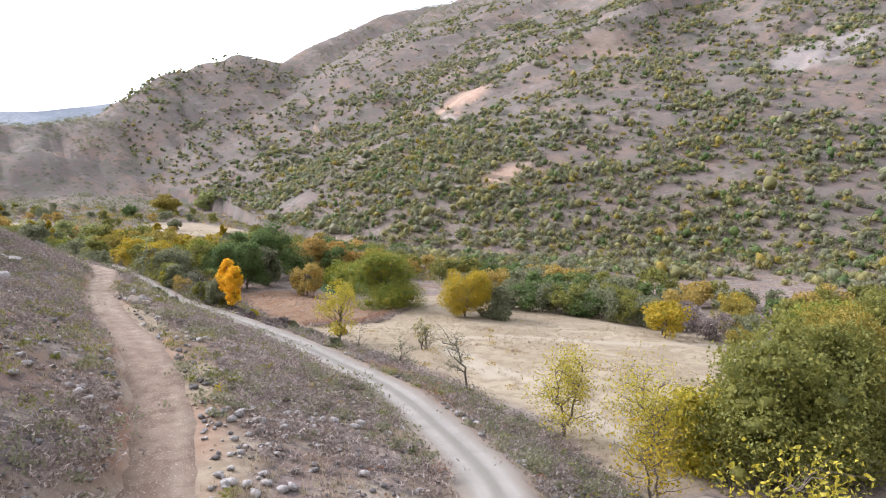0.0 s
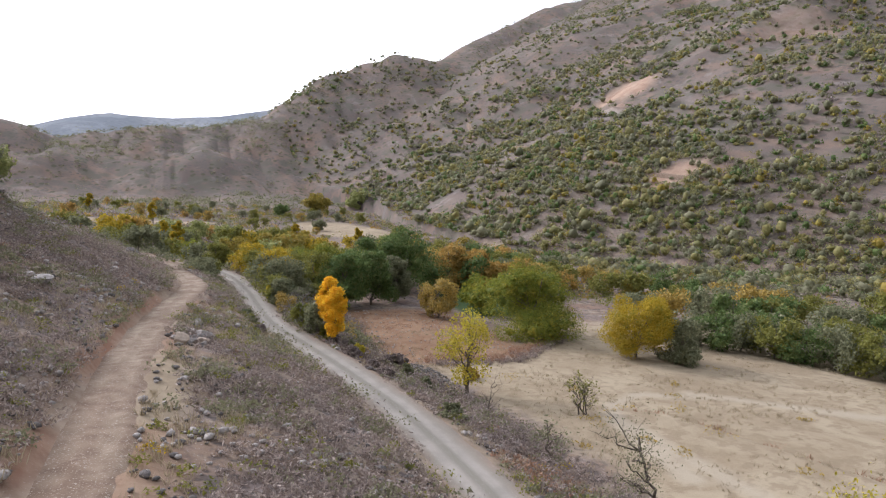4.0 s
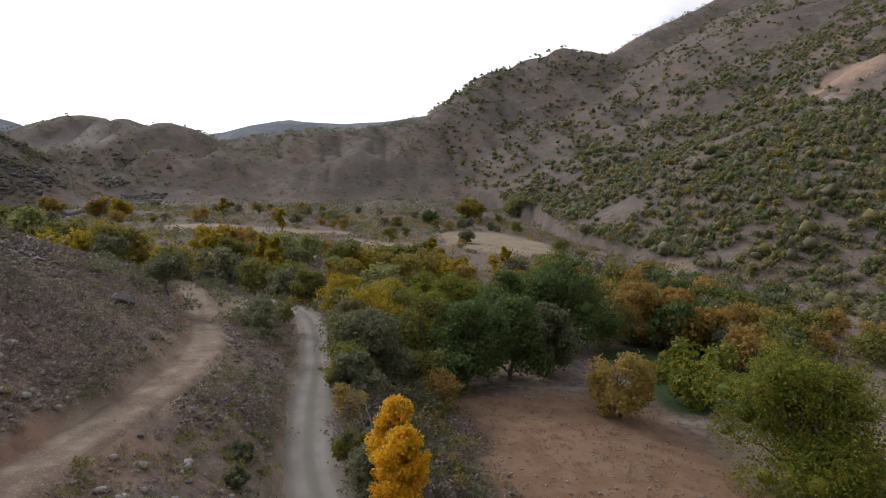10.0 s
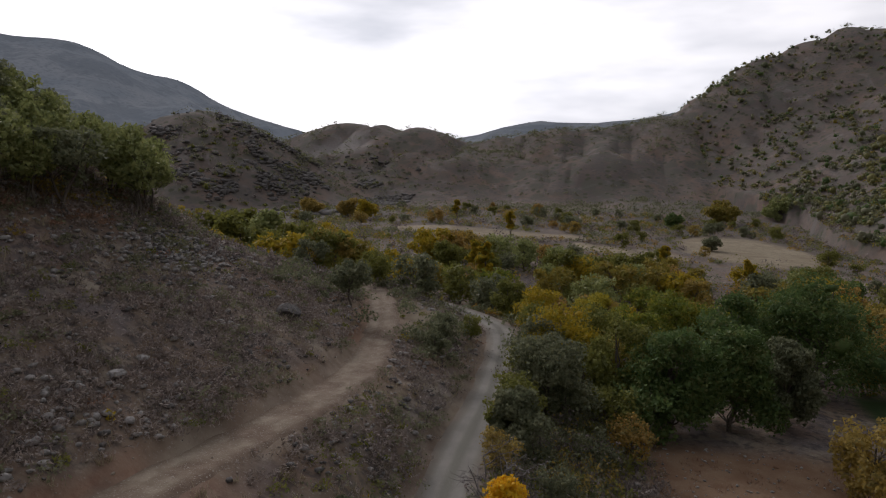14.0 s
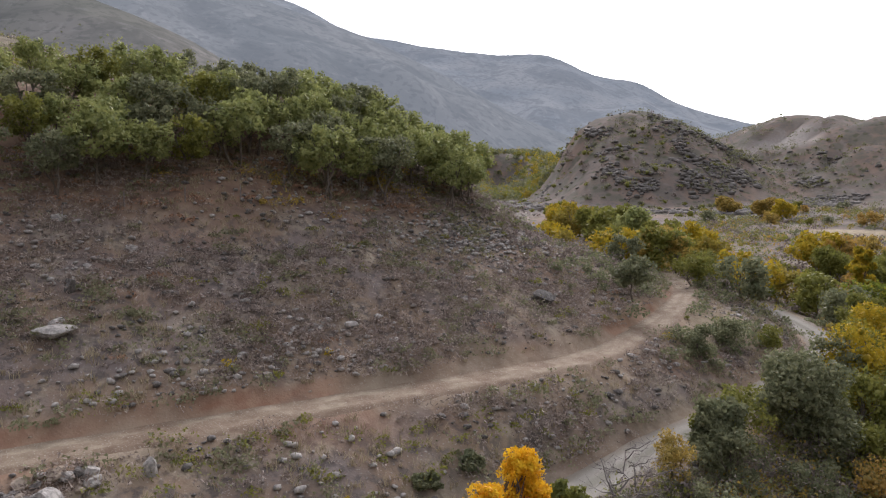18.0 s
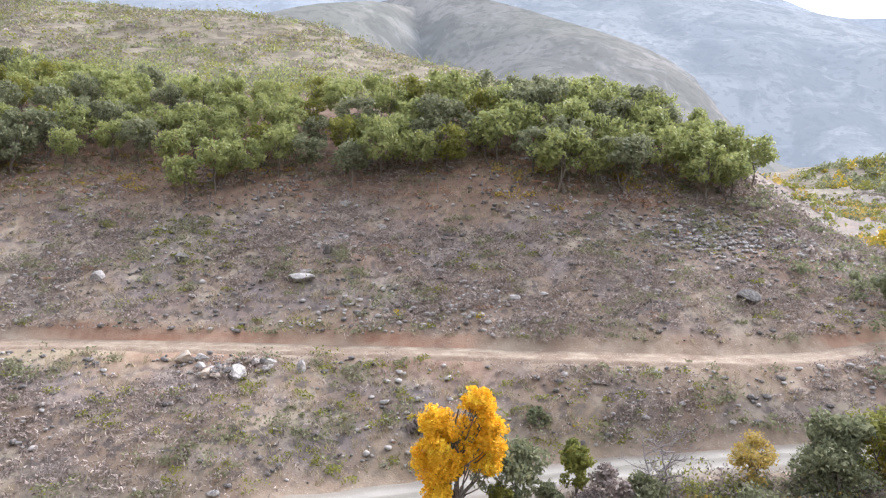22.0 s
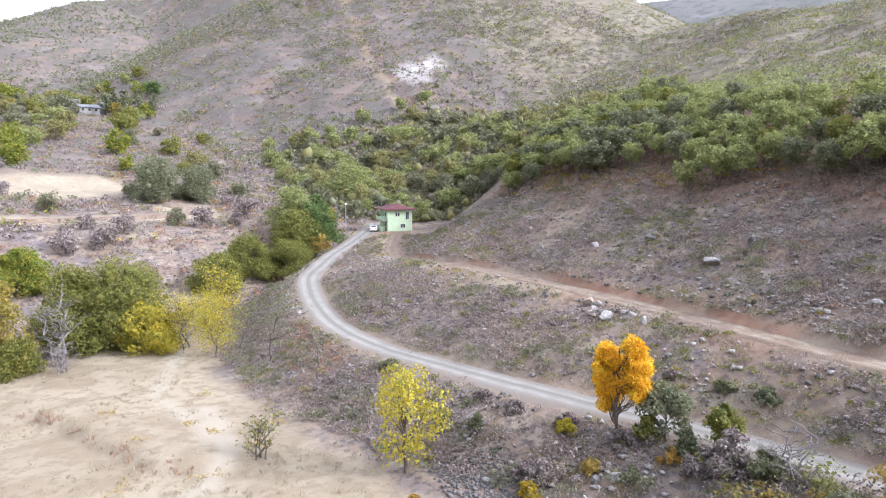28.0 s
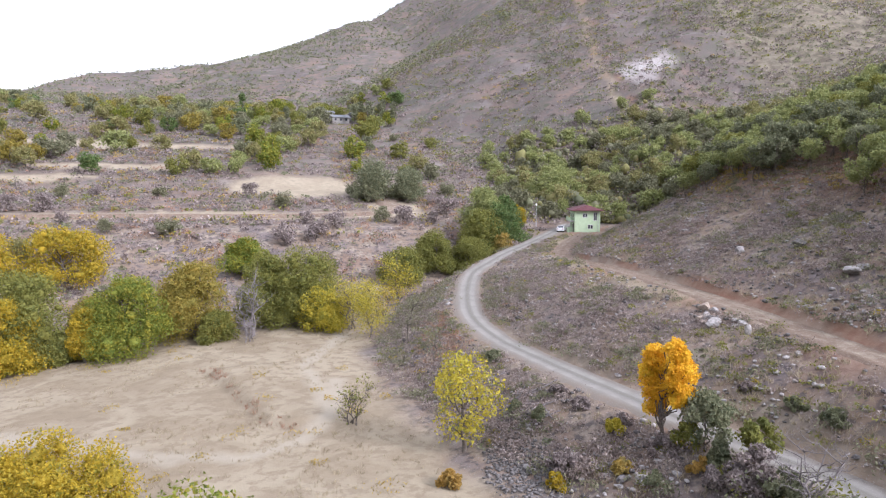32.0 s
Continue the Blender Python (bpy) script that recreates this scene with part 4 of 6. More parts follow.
def clumps(name, x, y, high, wide, leaf, quads, size, label, seed, category="scrub", spread=0.35, slim=1.0, core=0):
    """Many low bushes, joined: each a dome of small leaf clumps."""
    rng = np.random.default_rng(seed)
    n = len(x)
    if not n:
        return None
    big = rng.lognormal(0, 0.3, n)
    h, w = high * big * rng.uniform(0.75, 1.2, n), wide * big * rng.uniform(0.75, 1.25, n)
    z = ground(x, y)
    k = np.repeat(np.arange(n), quads)
    d = rng.normal(size=(len(k), 3))
    d /= np.linalg.norm(d, axis=1)[:, None]
    # three lobes a bush, so that outlines are uneven
    lob = rng.normal(0, spread, (n, 3, 2))
    pick = rng.integers(0, 3, len(k))
    r = rng.uniform(0.3, 1.0, len(k)) ** 0.5
    tall = rng.uniform(0.55, 1.0, (n, 3))[k, pick]
    p = np.stack([x[k] + (d[:, 0] * 0.5 * r + lob[k, pick, 0]) * w[k], y[k] + (d[:, 1] * 0.5 * r + lob[k, pick, 1]) * w[k],
                  z[k] + (0.12 + 0.88 * np.abs(d[:, 2]) * r) * h[k] * tall], -1)
    pieces = [leaf_tips(rng, p, size, slim)]
    if core and leaf not in ("mauve", "heath", "straw", "russet"):
        i, j = np.repeat(np.arange(n), core), np.tile(np.arange(core), n)
        c = np.stack([x[i] + lob[i, j, 0] * w[i], y[i] + lob[i, j, 1] * w[i], z[i] + 0.34 * h[i]], -1)
        pieces.append(cores(rng, c, np.stack([w[i] * 0.27, w[i] * 0.27, h[i] * 0.33], -1)))
    me = mesh_from(name, *joined(pieces), LEAF[leaf])
    return tagged(new(name, me), label, category, kind="stuff")


def tufts(name, x, y, high, blades, leaf, label, seed, width=0.05, category="grass"):
    """Tufts of dry stalks: thin upright blades, joined."""
    rng = np.random.default_rng(seed)
    n = len(x)
    z = ground(x, y)
    k = np.repeat(np.arange(n), blades)
    m = len(k)
    h = (high * rng.uniform(0.5, 1.5, n))[k] * rng.uniform(0.6, 1.2, m)
    foot = np.stack([x[k] + rng.normal(0, 0.16, m) * h / high, y[k] + rng.normal(0, 0.16, m) * h / high, z[k] - 0.03], -1)
    lean = rng.normal(0, 0.45, (m, 2)) * h[:, None]
    tip = foot + np.stack([lean[:, 0], lean[:, 1], h], -1)
    th = rng.uniform(0, 2 * math.pi, m)
    s = np.stack([np.cos(th), np.sin(th), 0 * th], -1) * width
    v = np.stack([foot - s, foot + s, tip + s * 0.4, tip - s * 0.4], 1).reshape(-1, 3)
    me = mesh_from(name, v, np.arange(m * 4).reshape(m, 4), LEAF[leaf])
    return tagged(new(name, me), label, category, kind="stuff")


def rock_shape(seed, sx=1.0, sy=0.8, sz=0.6, level=2):
    bm = bmesh.new()
    bmesh.ops.create_icosphere(bm, subdivisions=level, radius=1.0)
    r = random.Random(seed)
    cuts = [(Vector((r.gauss(0, 1), r.gauss(0, 1), r.gauss(0, 1))).normalized(), r.uniform(0.45, 0.85)) for _ in range(9)]
    for v in bm.verts:
        for nrm, dist in cuts:
            o = v.co.dot(nrm) - dist
            if o > 0:
                v.co -= nrm * o * 0.9
        v.co += noise.noise_vector(v.co * 2.3 + Vector((seed, 0, 0))) * 0.09
        v.co += noise.noise_vector(v.co * 6.0 + Vector((0, seed, 0))) * (0.05 if level > 2 else 0)
        v.co = Vector((v.co.x * sx, v.co.y * sy, v.co.z * sz))
    return bm


ROCK_MESH = {}


def rock(name, x, y, size, label, seed, mat=None, flat=0.65, long=1.25, up=0.3, z=None, rx=0, ry=0, group=""):
    mat = mat or ROCK
    key = (seed % 7, mat.name, flat, long)
    if key not in ROCK_MESH:
        ROCK_MESH[key] = from_bm(name, rock_shape(seed % 7 + 1, long, 1.0, flat, 3), mat)
    ob = tagged(new(name, ROCK_MESH[key]), label, "rock", group)
    base = height(x, y) if z is None else z
    ob.matrix_world = pose(x, y, base + size * up, rx, ry, seed * 67 % 360) @ Matrix.Scale(size, 4)
    return ob


def stones(name, x, y, size, material, label, seed, lift=0.25):
    """Many small angular stones, joined."""
    rng = np.random.default_rng(seed)
    shapes = []
    for s in range(6):
        bm = rock_shape(40 + s, 1.2, 0.9, 0.65, 1 if size < 0.25 else 2)
        bm.verts.ensure_lookup_table()
        v = np.array([q.co for q in bm.verts])
        f = np.array([[q.index for q in face.verts] for face in bm.faces])
        bm.free()
        shapes.append((v, f))
    z = ground(x, y)
    pick = rng.integers(0, 6, len(x))
    th, sc = rng.uniform(0, 6.28, len(x)), size * np.minimum(rng.lognormal(0, 0.45, len(x)), 2.0)
    pieces = []
    for s, (v, f) in enumerate(shapes):
        k = np.where(pick == s)[0]
        if not len(k):
            continue
        c, sn = np.cos(th[k])[:, None], np.sin(th[k])[:, None]
        p = np.stack([(v[None, :, 0] * c - v[None, :, 1] * sn) * sc[k, None] + x[k, None], (v[None, :, 0] * sn + v[None, :, 1] * c) * sc[k, None] + y[k, None],
                      v[None, :, 2] * sc[k, None] + z[k, None] + lift * sc[k, None]], -1)
        ff = f[None] + (np.arange(len(k)) * len(v))[:, None, None]
        pieces.append((p.reshape(-1, 3), ff.reshape(-1, 3)))
    return tagged(new(name, mesh_from(name, *joined(pieces), material)), label, "stones", kind="stuff")


def lanes(x, y):
    sr, _ = near_line(ROAD_D, x, y)
    st, _ = near_line(TRACK_D, x, y)
    return sr, st


def off_lanes(x, y, gap=0.4):
    sr, st = lanes(x, y)
    return ((np.abs(sr) > 2.1 + gap) & (np.abs(st) > 1.6 + gap)) | (y < -138) | (y > 110)


def near_slopes(x, y):
    """1 on the rough slopes round the two lanes, 0 on lanes, meadow and plots."""
    sr, st = lanes(x, y)
    return ((sr < 13 + rough(x, y, 9, 40, 3) * 3) & off_lanes(x, y)).astype(float)


def scree(x, y):
    """Where broken stone covers the slope."""
    return smooth(1.15, 0.6, np.hypot((x + 35.5) / 5, (y - 32) / 13))


# dry heath on the near slopes
def heath_chance(x, y):
    st = lanes(x, y)[1]
    verge = (st > 0) * smooth(5.2, 3.4, st) * smooth(-8, -26, y)
    verge = np.maximum(verge, smooth(1.15, 0.85, np.hypot((x + 18.5) / 5, (y - 46) / 9)))
    return (1 - verge) * (1 - 0.9 * scree(x, y)) * near_slopes(x, y) * np.clip(0.3 + 2.1 * rough(x, y, 8, 61, 3), 0.06, 1) * smooth(60, 35, np.abs(x + 12))


hx, hy = scatter(36000, -50, 16, -100, 72, heath_chance, 101)
clumps("dry_heath", hx, hy, 0.46, 1.1, "heath", 30, 0.165, "grey-purple dry heath bushes on the stony slopes", 102, "heath", slim=0.35)
hx, hy = scatter(15000, -50, 16, -100, 72, lambda x, y: near_slopes(x, y) * np.clip(0.4 - 1.6 * rough(x, y, 8, 61, 3), 0.05, 1), 103)
tufts("dry_grass", hx, hy, 0.4, 13, "straw", "pale straw-coloured tufts of dry grass", 104, 0.022)
hx, hy = scatter(9000, -50, 16, -100, 72, lambda x, y: near_slopes(x, y) * np.clip(0.20 + 1.3 * rough(x, y, 6, 65, 3), 0.02, 1), 105)
clumps("low_shrubs", hx, hy, 0.85, 1.25, "dusty", 60, 0.11, "low grey-green shrubs on the slopes", 106, "shrub")
hx, hy = scatter(9500, -50, 12, -100, 66, lambda x, y: (1 - scree(x, y)) * near_slopes(x, y) * np.clip(0.06 + 1.8 * rough(x, y, 5, 119, 3), 0, 1), 231)
clumps("slope_brush", hx, hy, 0.75, 1.3, "mauve", 40, 0.15, "leafless grey-mauve brush in patches on the slope", 232, "brush", slim=0.3)
hx, hy = scatter(5200, -50, 16, -100, 72, lambda x, y: near_slopes(x, y) * np.clip(0.12 + 0.8 * rough(x, y, 11, 67, 3), 0, 1), 107)
clumps("olive_shrubs", hx, hy, 0.65, 1.0, "olive", 60, 0.095, "small olive green shrubs on the slopes", 108, "shrub")
hx, hy = scatter(900, -50, 16, -92, 72, lambda x, y: near_slopes(x, y) * np.clip(0.02 + 0.6 * rough(x, y, 10, 69, 3), 0, 1), 109)
clumps("russet_shrubs", hx, hy, 0.45, 0.9, "russet", 40, 0.10, "russet withered ferns and leaf litter", 110, "shrub")
hx, hy = scatter(60, -24, 14, -60, 40, lambda x, y: near_slopes(x, y) * 0.6, 111)
clumps("yellow_shrubs", hx, hy, 0.8, 0.8, "yellow", 50, 0.09, "small yellow shrubs between road and track", 112, "shrub")
hx, hy = scatter(1500, 1, 14, -72, -34, lambda x, y: smooth(2.6, 3.6, lanes(x, y)[0]) * smooth(10, 7, lanes(x, y)[0]) * np.clip(0.3 + 1.5 * rough(x, y, 5, 123, 2), 0, 1), 237)
clumps("leaf_litter", hx, hy, 0.25, 0.9, "russet", 34, 0.08, "russet fallen leaves on the road bank", 238, "leaf litter")
# bank below the road: denser bushes
def bank_chance(x, y):
    sr, st = lanes(x, y)
    return ((sr > 3) & (sr < 13) & (y > -75) & (y < 75)) * np.clip(0.25 + 0.9 * rough(x, y, 7, 71, 2), 0, 1)


hx, hy = scatter(2000, -20, 22, -76, 72, bank_chance, 113)
clumps("bank_brush", hx, hy, 1.5, 1.4, "mauve", 80, 0.15, "grey tangled brush on the road bank", 114, "brush", slim=0.4)
hx, hy = scatter(700, -20, 22, -76, 72, bank_chance, 115)
clumps("bank_shrubs", hx, hy, 1.0, 1.4, "sage", 75, 0.12, "grey-green shrubs on the road bank", 116, "shrub")
BRUSH_LINE = [(14, 2, 0), (18.5, 1.2, 0), (24, 1.5, 0), (30, 6.5, 0), (36, 12, 0)]
hx, hy = scatter(1600, 12, 40, -3, 16, lambda x, y: smooth(1.3, 0.4, np.abs(near_line(BRUSH_LINE, x, y)[0])), 241)
clumps("plot_edge_brush", hx, hy, 0.6, 0.8, "heath", 40, 0.1, "grey-brown brush between the meadow and the fallow plot", 242, "brush")
hx, hy = scatter(1600, 12, 40, -1, 18, lambda x, y: smooth(2.2, 0.8, np.abs(near_line(BRUSH_LINE, x, y)[0] + 1.5)), 243)
tufts("plot_edge_grass", hx, hy, 0.6, 12, "russet", "tall russet grass along the plot's edge", 244, 0.02)
# meadow grass
def meadow_chance(x, y):
    sr, st = lanes(x, y)
    return ((sr > 14) & (y > -68) & (y < 16 + 0.15 * x) & (x < 72)) * np.clip(0.35 + 1.2 * rough(x, y, 6, 73, 3), 0, 1)


hx, hy = scatter(9000, 8, 72, -68, 20, meadow_chance, 117)
tufts("meadow_grass", hx, hy, 0.24, 10, "straw", "short dry meadow grass", 118, 0.02)
hx, hy = scatter(45, 14, 60, -60, 10, lambda x, y: (lanes(x, y)[0] > 15) * 0.7, 119)
clumps("meadow_tussocks", hx, hy, 0.5, 1.6, "ochre", 70, 0.09, "brown tussocks on the dry meadow", 120, "tussock")
hx, hy = scatter(1500, 15, 45, -70, -10, lambda x, y: smooth(0.9, 0.3, np.abs(near_line(FIELD_BANK, x, y)[0])), 245)
tufts("field_bank_grass", hx, hy, 0.4, 12, "russet", "brown grass along the low bank across the meadow", 246, 0.025)
# stones on the slopes and lane edges
hx, hy = scatter(17000, -48, 12, -90, 66, lambda x, y: near_slopes(x, y) * np.clip(0.16 + 1.3 * rough(x, y, 7, 75, 3) + 0.2 * smooth(2, 14, -lanes(x, y)[1]), 0, 1), 121)
stones("loose_stones", hx, hy, 0.185, ROCK, "pale limestone pieces strewn over the slope", 122, 0.4)
hx, hy = scatter(10500, -48, 12, -90, 66, lambda x, y: near_slopes(x, y) * np.clip(0.4 + 1.2 * rough(x, y, 6, 77, 3), 0, 1), 123)
stones("dark_stones", hx, hy, 0.18, ROCK_DARK, "dark weathered stones strewn over the slope", 124, 0.4)
hx, hy = scatter(6000, -40, 10, -90, 66, lambda x, y: np.clip(smooth(3.2, 1.7, np.abs(lanes(x, y)[1])) * smooth(0.9, 1.4, np.abs(lanes(x, y)[1])), 0, 1), 125)
stones("track_edge_stones", hx, hy, 0.075, ROCK_TAN, "small tan stones along the dirt track", 126)
# the scree patch near the top of the slope
hx, hy = scatter(1900, -42, -24, 12, 46, lambda x, y: smooth(1.1, 0.5, np.hypot((x + 35) / 5, (y - 31) / 13)), 127)
stones("scree_patch", hx, hy, 0.18, ROCK, "patch of broken pale scree on the slope", 128, 0.5)
hx, hy = scatter(2200, -43, -24, 12, 50, lambda x, y: smooth(1.1, 0.6, np.hypot((x + 36) / 4, (y - 34) / 10)), 129)
stones("dark_scree", hx, hy, 0.17, ROCK_DARK, "dark broken stones among the scree", 130, 0.5)
hx, hy = scatter(420, -27, -19, -14, 8, lambda x, y: smooth(1.1, 0.4, np.hypot((x + 22.5) / 3, (y + 2) / 9)), 131)
stones("slope_scree", hx, hy, 0.2, ROCK, "pale stone litter above the track", 132)

# single boulders
rock("boulder", -27.3, -11.3, 0.95, "large flat pale boulder on the slope", 1, flat=0.5, long=1.5)
rock("boulder", -28.2, -11.0, 0.5, "pale stone beside the large boulder", 2, flat=0.8)
rock("round_boulder", -23.0, 28.6, 0.95, "smooth dark grey rounded boulder above the track", 3, ROCK_DARK, 0.8, 1.15, 0.62)
rock("upright_stone", -31.7, -9.4, 0.6, "upright dark stone on the slope", 4, ROCK_DARK, 1.4, 0.8, 0.6)
rock("boulder", -36.1, -4.0, 0.55, "pale boulder high on the slope", 5)
rock("boulder", -28.2, -29.4, 0.7, "pale boulder above the track", 6, flat=0.9)
rock("boulder", -31.1, -23.0, 0.8, "dark brown boulder on the slope", 8, ROCK_DARK)
rock("boulder", -23.3, 7.5, 0.45, "pale boulder above the track", 9)
rock("boulder", -23.6, 10.2, 0.45, "pale boulder above the track", 10)
rock("boulder", -30.6, -45, 0.6, "pale boulder on the slope", 12)
rock("boulder", -40.5, -8, 0.6, "pale boulder below the wood", 15)
rng = random.Random(5)
for i in range(26):
    a, r = rng.uniform(0, 6.28), rng.uniform(0, 1) ** 0.6
    rock("rubble_stone", -15.6 + math.cos(a) * 1.5 * r, -15.6 + math.sin(a) * 3.4 * r, rng.uniform(0.22, 0.55), "stone of the rubble heap beside the dirt track", 20 + i,
         (ROCK, ROCK_TAN, ROCK_DARK)[i % 3], 0.7, 1.3, 0.35, group="rubble heap beside the track")
rock("rubble_stone", -16.2, -18.7, 0.7, "large pale tan stone of the rubble heap", 61, ROCK_TAN, 0.9, 1.1, 0.4)
rock("rubble_stone", -14.4, -14.6, 0.75, "large pale stone of the rubble heap", 62, ROCK, 0.9, 1.3, 0.4)
rock("upright_stone", -14.7, -10.0, 0.5, "pale slab leaning at the track's edge", 63, ROCK, 1.3, 0.7, 0.5)

hx, hy = scatter(4500, 3, 14, -13, 5, lambda x, y: smooth(1.1, 0.5, np.hypot((x - 9.0) / 3.2, (y + 4.0) / 7)), 133)
stones("stone_spill", hx, hy, 0.12, ROCK_DARK, "spill of broken grey stones below the road bank", 134)
rock("boulder", 3.2, 3.0, 0.5, "pale boulder on the bank below the road", 64)
rock("boulder", 4.2, 1.9, 0.42, "dark boulder on the bank below the road", 65, ROCK_DARK)
rock("boulder", 4.7, 2.4, 0.32, "pale stone on the bank below the road", 66)
hx, hy = scatter(60, 1.5, 8, -6, 6, lambda x, y: smooth(1.1, 0.3, np.hypot((x - 5) / 3, (y + 0.5) / 4)), 135)
clumps("brush_mound", hx, hy, 1.0, 1.3, "heath", 160, 0.1, "tangled dark dead brush below the orange tree", 136, "brush")


def branch_pile(x, y, n, seed, spread):
    rng = np.random.default_rng(seed)
    root = tagged(new("branch_pile"), "pile of cut grey branches on the road bank", "branches")
    root.location = (x, y, height(x, y))
    for i in range(n):
        a, c = rng.uniform(0, math.pi), rng.normal(0, spread, 2)
        l = rng.uniform(0.7, 1.6)
        zs = [height(x + c[0] + s * math.cos(a) * l, y + c[1] + s * math.sin(a) * l) - root.location.z + 0.12 + 0.05 * (i % 4) for s in (-1, 0, 1)]
        p = [(c[0] + s * math.cos(a) * l, c[1] + s * math.sin(a) * l, q) for s, q in zip((-1, 0, 1), zs)]
        part("branch", mesh_from("branch", *tube(p, [0.07, 0.06, 0.03], 6), TWIG, True), root)


branch_pile(5.2, -11.4, 16, 71, 1.0)
branch_pile(4.4, -16.0, 12, 72, 0.9)
branch_pile(6.2, -24.0, 12, 73, 1.2)


def fence():
    root = tagged(new("fence"), "row of thin weathered posts below the wood", "fence")
    for i in range(16):
        y = -42 + i * 4.9
        x = -41.0 + 0.6 * math.sin(i * 2.1) - (0.10 * (y - 8) if y > 8 else 0.0) * -1 * 0.3
        z = height(x, y)
        part("post", mesh_from("post", *tube([(x, y, z - 0.3), (x + 0.02, y, z + 0.6), (x + 0.04 * math.sin(i), y, z + 1.25)], [0.06, 0.055, 0.05], 6), TWIG, True), root)


fence()
hx, hy = scatter(700, -50, -35, -80, 40, lambda x, y: smooth(21, 25, -lanes(x, y)[1]) * smooth(35, 30, -lanes(x, y)[1]) * np.clip(0.35 + rough(x, y, 6, 115, 2), 0, 1), 137)
clumps("wood_edge_bushes", hx, hy, 1.1, 1.4, "ochre", 70, 0.13, "ochre undergrowth at the edge of the wood", 138, "bushes")
hx, hy = scatter(1100, -60, -35, -90, 40, lambda x, y: smooth(20, 25, -lanes(x, y)[1]) * 0.6, 139)
clumps("wood_litter", hx, hy, 0.5, 1.4, "russet", 50, 0.12, "russet undergrowth and litter under the wood", 140, "undergrowth")

# trees by copying
STOCK = {}
TREE_LABEL = {"hazel": "yellowing olive tree on the valley slopes", "dusty": "dusty grey-green tree on the valley slopes", "mauve": "leafless mauve-grey tree on the terraces", "bronze": "bronze-green tree on the valley floor", "oak": "light green oak of the wood on the slope", "sage": "grey-green oak of the wood on the slope", "green": "dark green tree on the valley floor", "olive": "olive green tree on the valley floor",
              "yellow": "yellow autumn tree on the valley floor", "rust": "rusty orange tree on the valley floor", "lemon": "lemon yellow tree on the valley floor", "ochre": "ochre tree on the valley floor",
              "walnut": "yellowing green tree on the valley floor"}


def plant(name, leaf, x, y, h, seed, group, n=2400, size=0.2, base=0.15, wide=1.0, label=None, stems=1, count=20, airy=1.0, core=0.34):
    key = (name, leaf, seed % 3, wide)
    if key not in STOCK:
        STOCK[key] = (tree(name, x, y, 6.0, 6.0 * wide, leaf, label or TREE_LABEL[leaf], base=base, count=count, airy=airy, core=core, n=n, size=size, seed=200 + seed % 3 + 10 * len(STOCK), stems=stems, group=group, far=True), 6.0)
        ob = STOCK[key][0]
        ob.scale = (h / 6.0,) * 3
        return ob
    src = STOCK[key][0]
    old = src.scale.copy()
    src.scale = (1, 1, 1)
    ob = copy_thing(src, pose(x, y, height(x, y) - 0.15, 0, 0, seed * 77 % 360))
    src.scale = old
    ob.scale = (h / 6.0 * (0.9 + 0.2 * (seed % 5) / 4),) * 2 + (h / 6.0,)
    return ob


def wood():
    rng = np.random.default_rng(9)
    made, i = [], 0
    xs, ys = rng.uniform(-112, -38, 7000), rng.uniform(-135, 41, 7000)
    ds = -lanes(xs, ys)[1]
    for x, y, d in zip(xs, ys, ds):
        edge = 24.4 + 1.6 * math.sin(y * 0.31) + 1.2 * math.sin(y * 0.13 + 1) + 6 * max(0, (-82 - y) / 40)
        if d < edge or d > 46 + 0.35 * max(0, -20 - y) or (y > 25 and d > 34 + 14 * (41 - y) / 16):
            continue
        gap = 2.7 if d < 38 else 3.8
        if any((x - a) ** 2 + (y - b) ** 2 < gap * gap for a, b in made):
            continue
        made.append((x, y))
        leaf = ("oak", "oak", "oak", "oak", "sage", "sage", "olive")[rng.integers(7)]
        plant("oak_tree", leaf, x, y, rng.uniform(4.6, 6.4) + 1.3 * float(smooth(-25, 25, np.array(y))), i, "oak wood on the slope", n=1700, size=0.175, base=0.30, wide=0.78, count=40, airy=0.75, stems=2, core=0.3,
              label={"oak": "light green oak of the wood on the slope", "sage": "grey-green oak of the wood on the slope", "olive": "olive green oak of the wood on the slope", "ochre": "ochre-leaved oak of the wood on the slope"}[leaf])
        i += 1
        if i >= 300:
            break
    return made


WOOD = wood()


def field_gap(x, y):
    """0 on the pale terrace fields, 1 off them."""
    return np.prod([smooth(0.9, 1.1, np.hypot((x - a) / c, (y - b) / d)) for a, b, c, d in FIELDS], 0)


def grove(name, n, x0, x1, y0, y1, colours, lo, hi, seed, group, gap=4.0, keep=None, wide=1.0, size=0.27, quads=1300):
    rng = np.random.default_rng(seed)
    made = []
    xs, ys = rng.uniform(x0, x1, n * 12), rng.uniform(y0, y1, n * 12)
    free = off_lanes(xs, ys, 1.2)
    for x, y, ok in zip(xs, ys, free):
        if not ok or (keep and rng.uniform() > keep(x, y)) or any((x - a) ** 2 + (y - b) ** 2 < gap * gap for a, b in made):
            continue
        if y < -100 and field_gap(np.array([x]), np.array([y]))[0] < 0.5:
            continue
        plant(name, colours[rng.integers(len(colours))], x, y, rng.uniform(lo, hi), seed + len(made), group, n=quads, size=size, base=0.05, wide=wide)
        made.append((x, y))
        if len(made) >= n:
            return


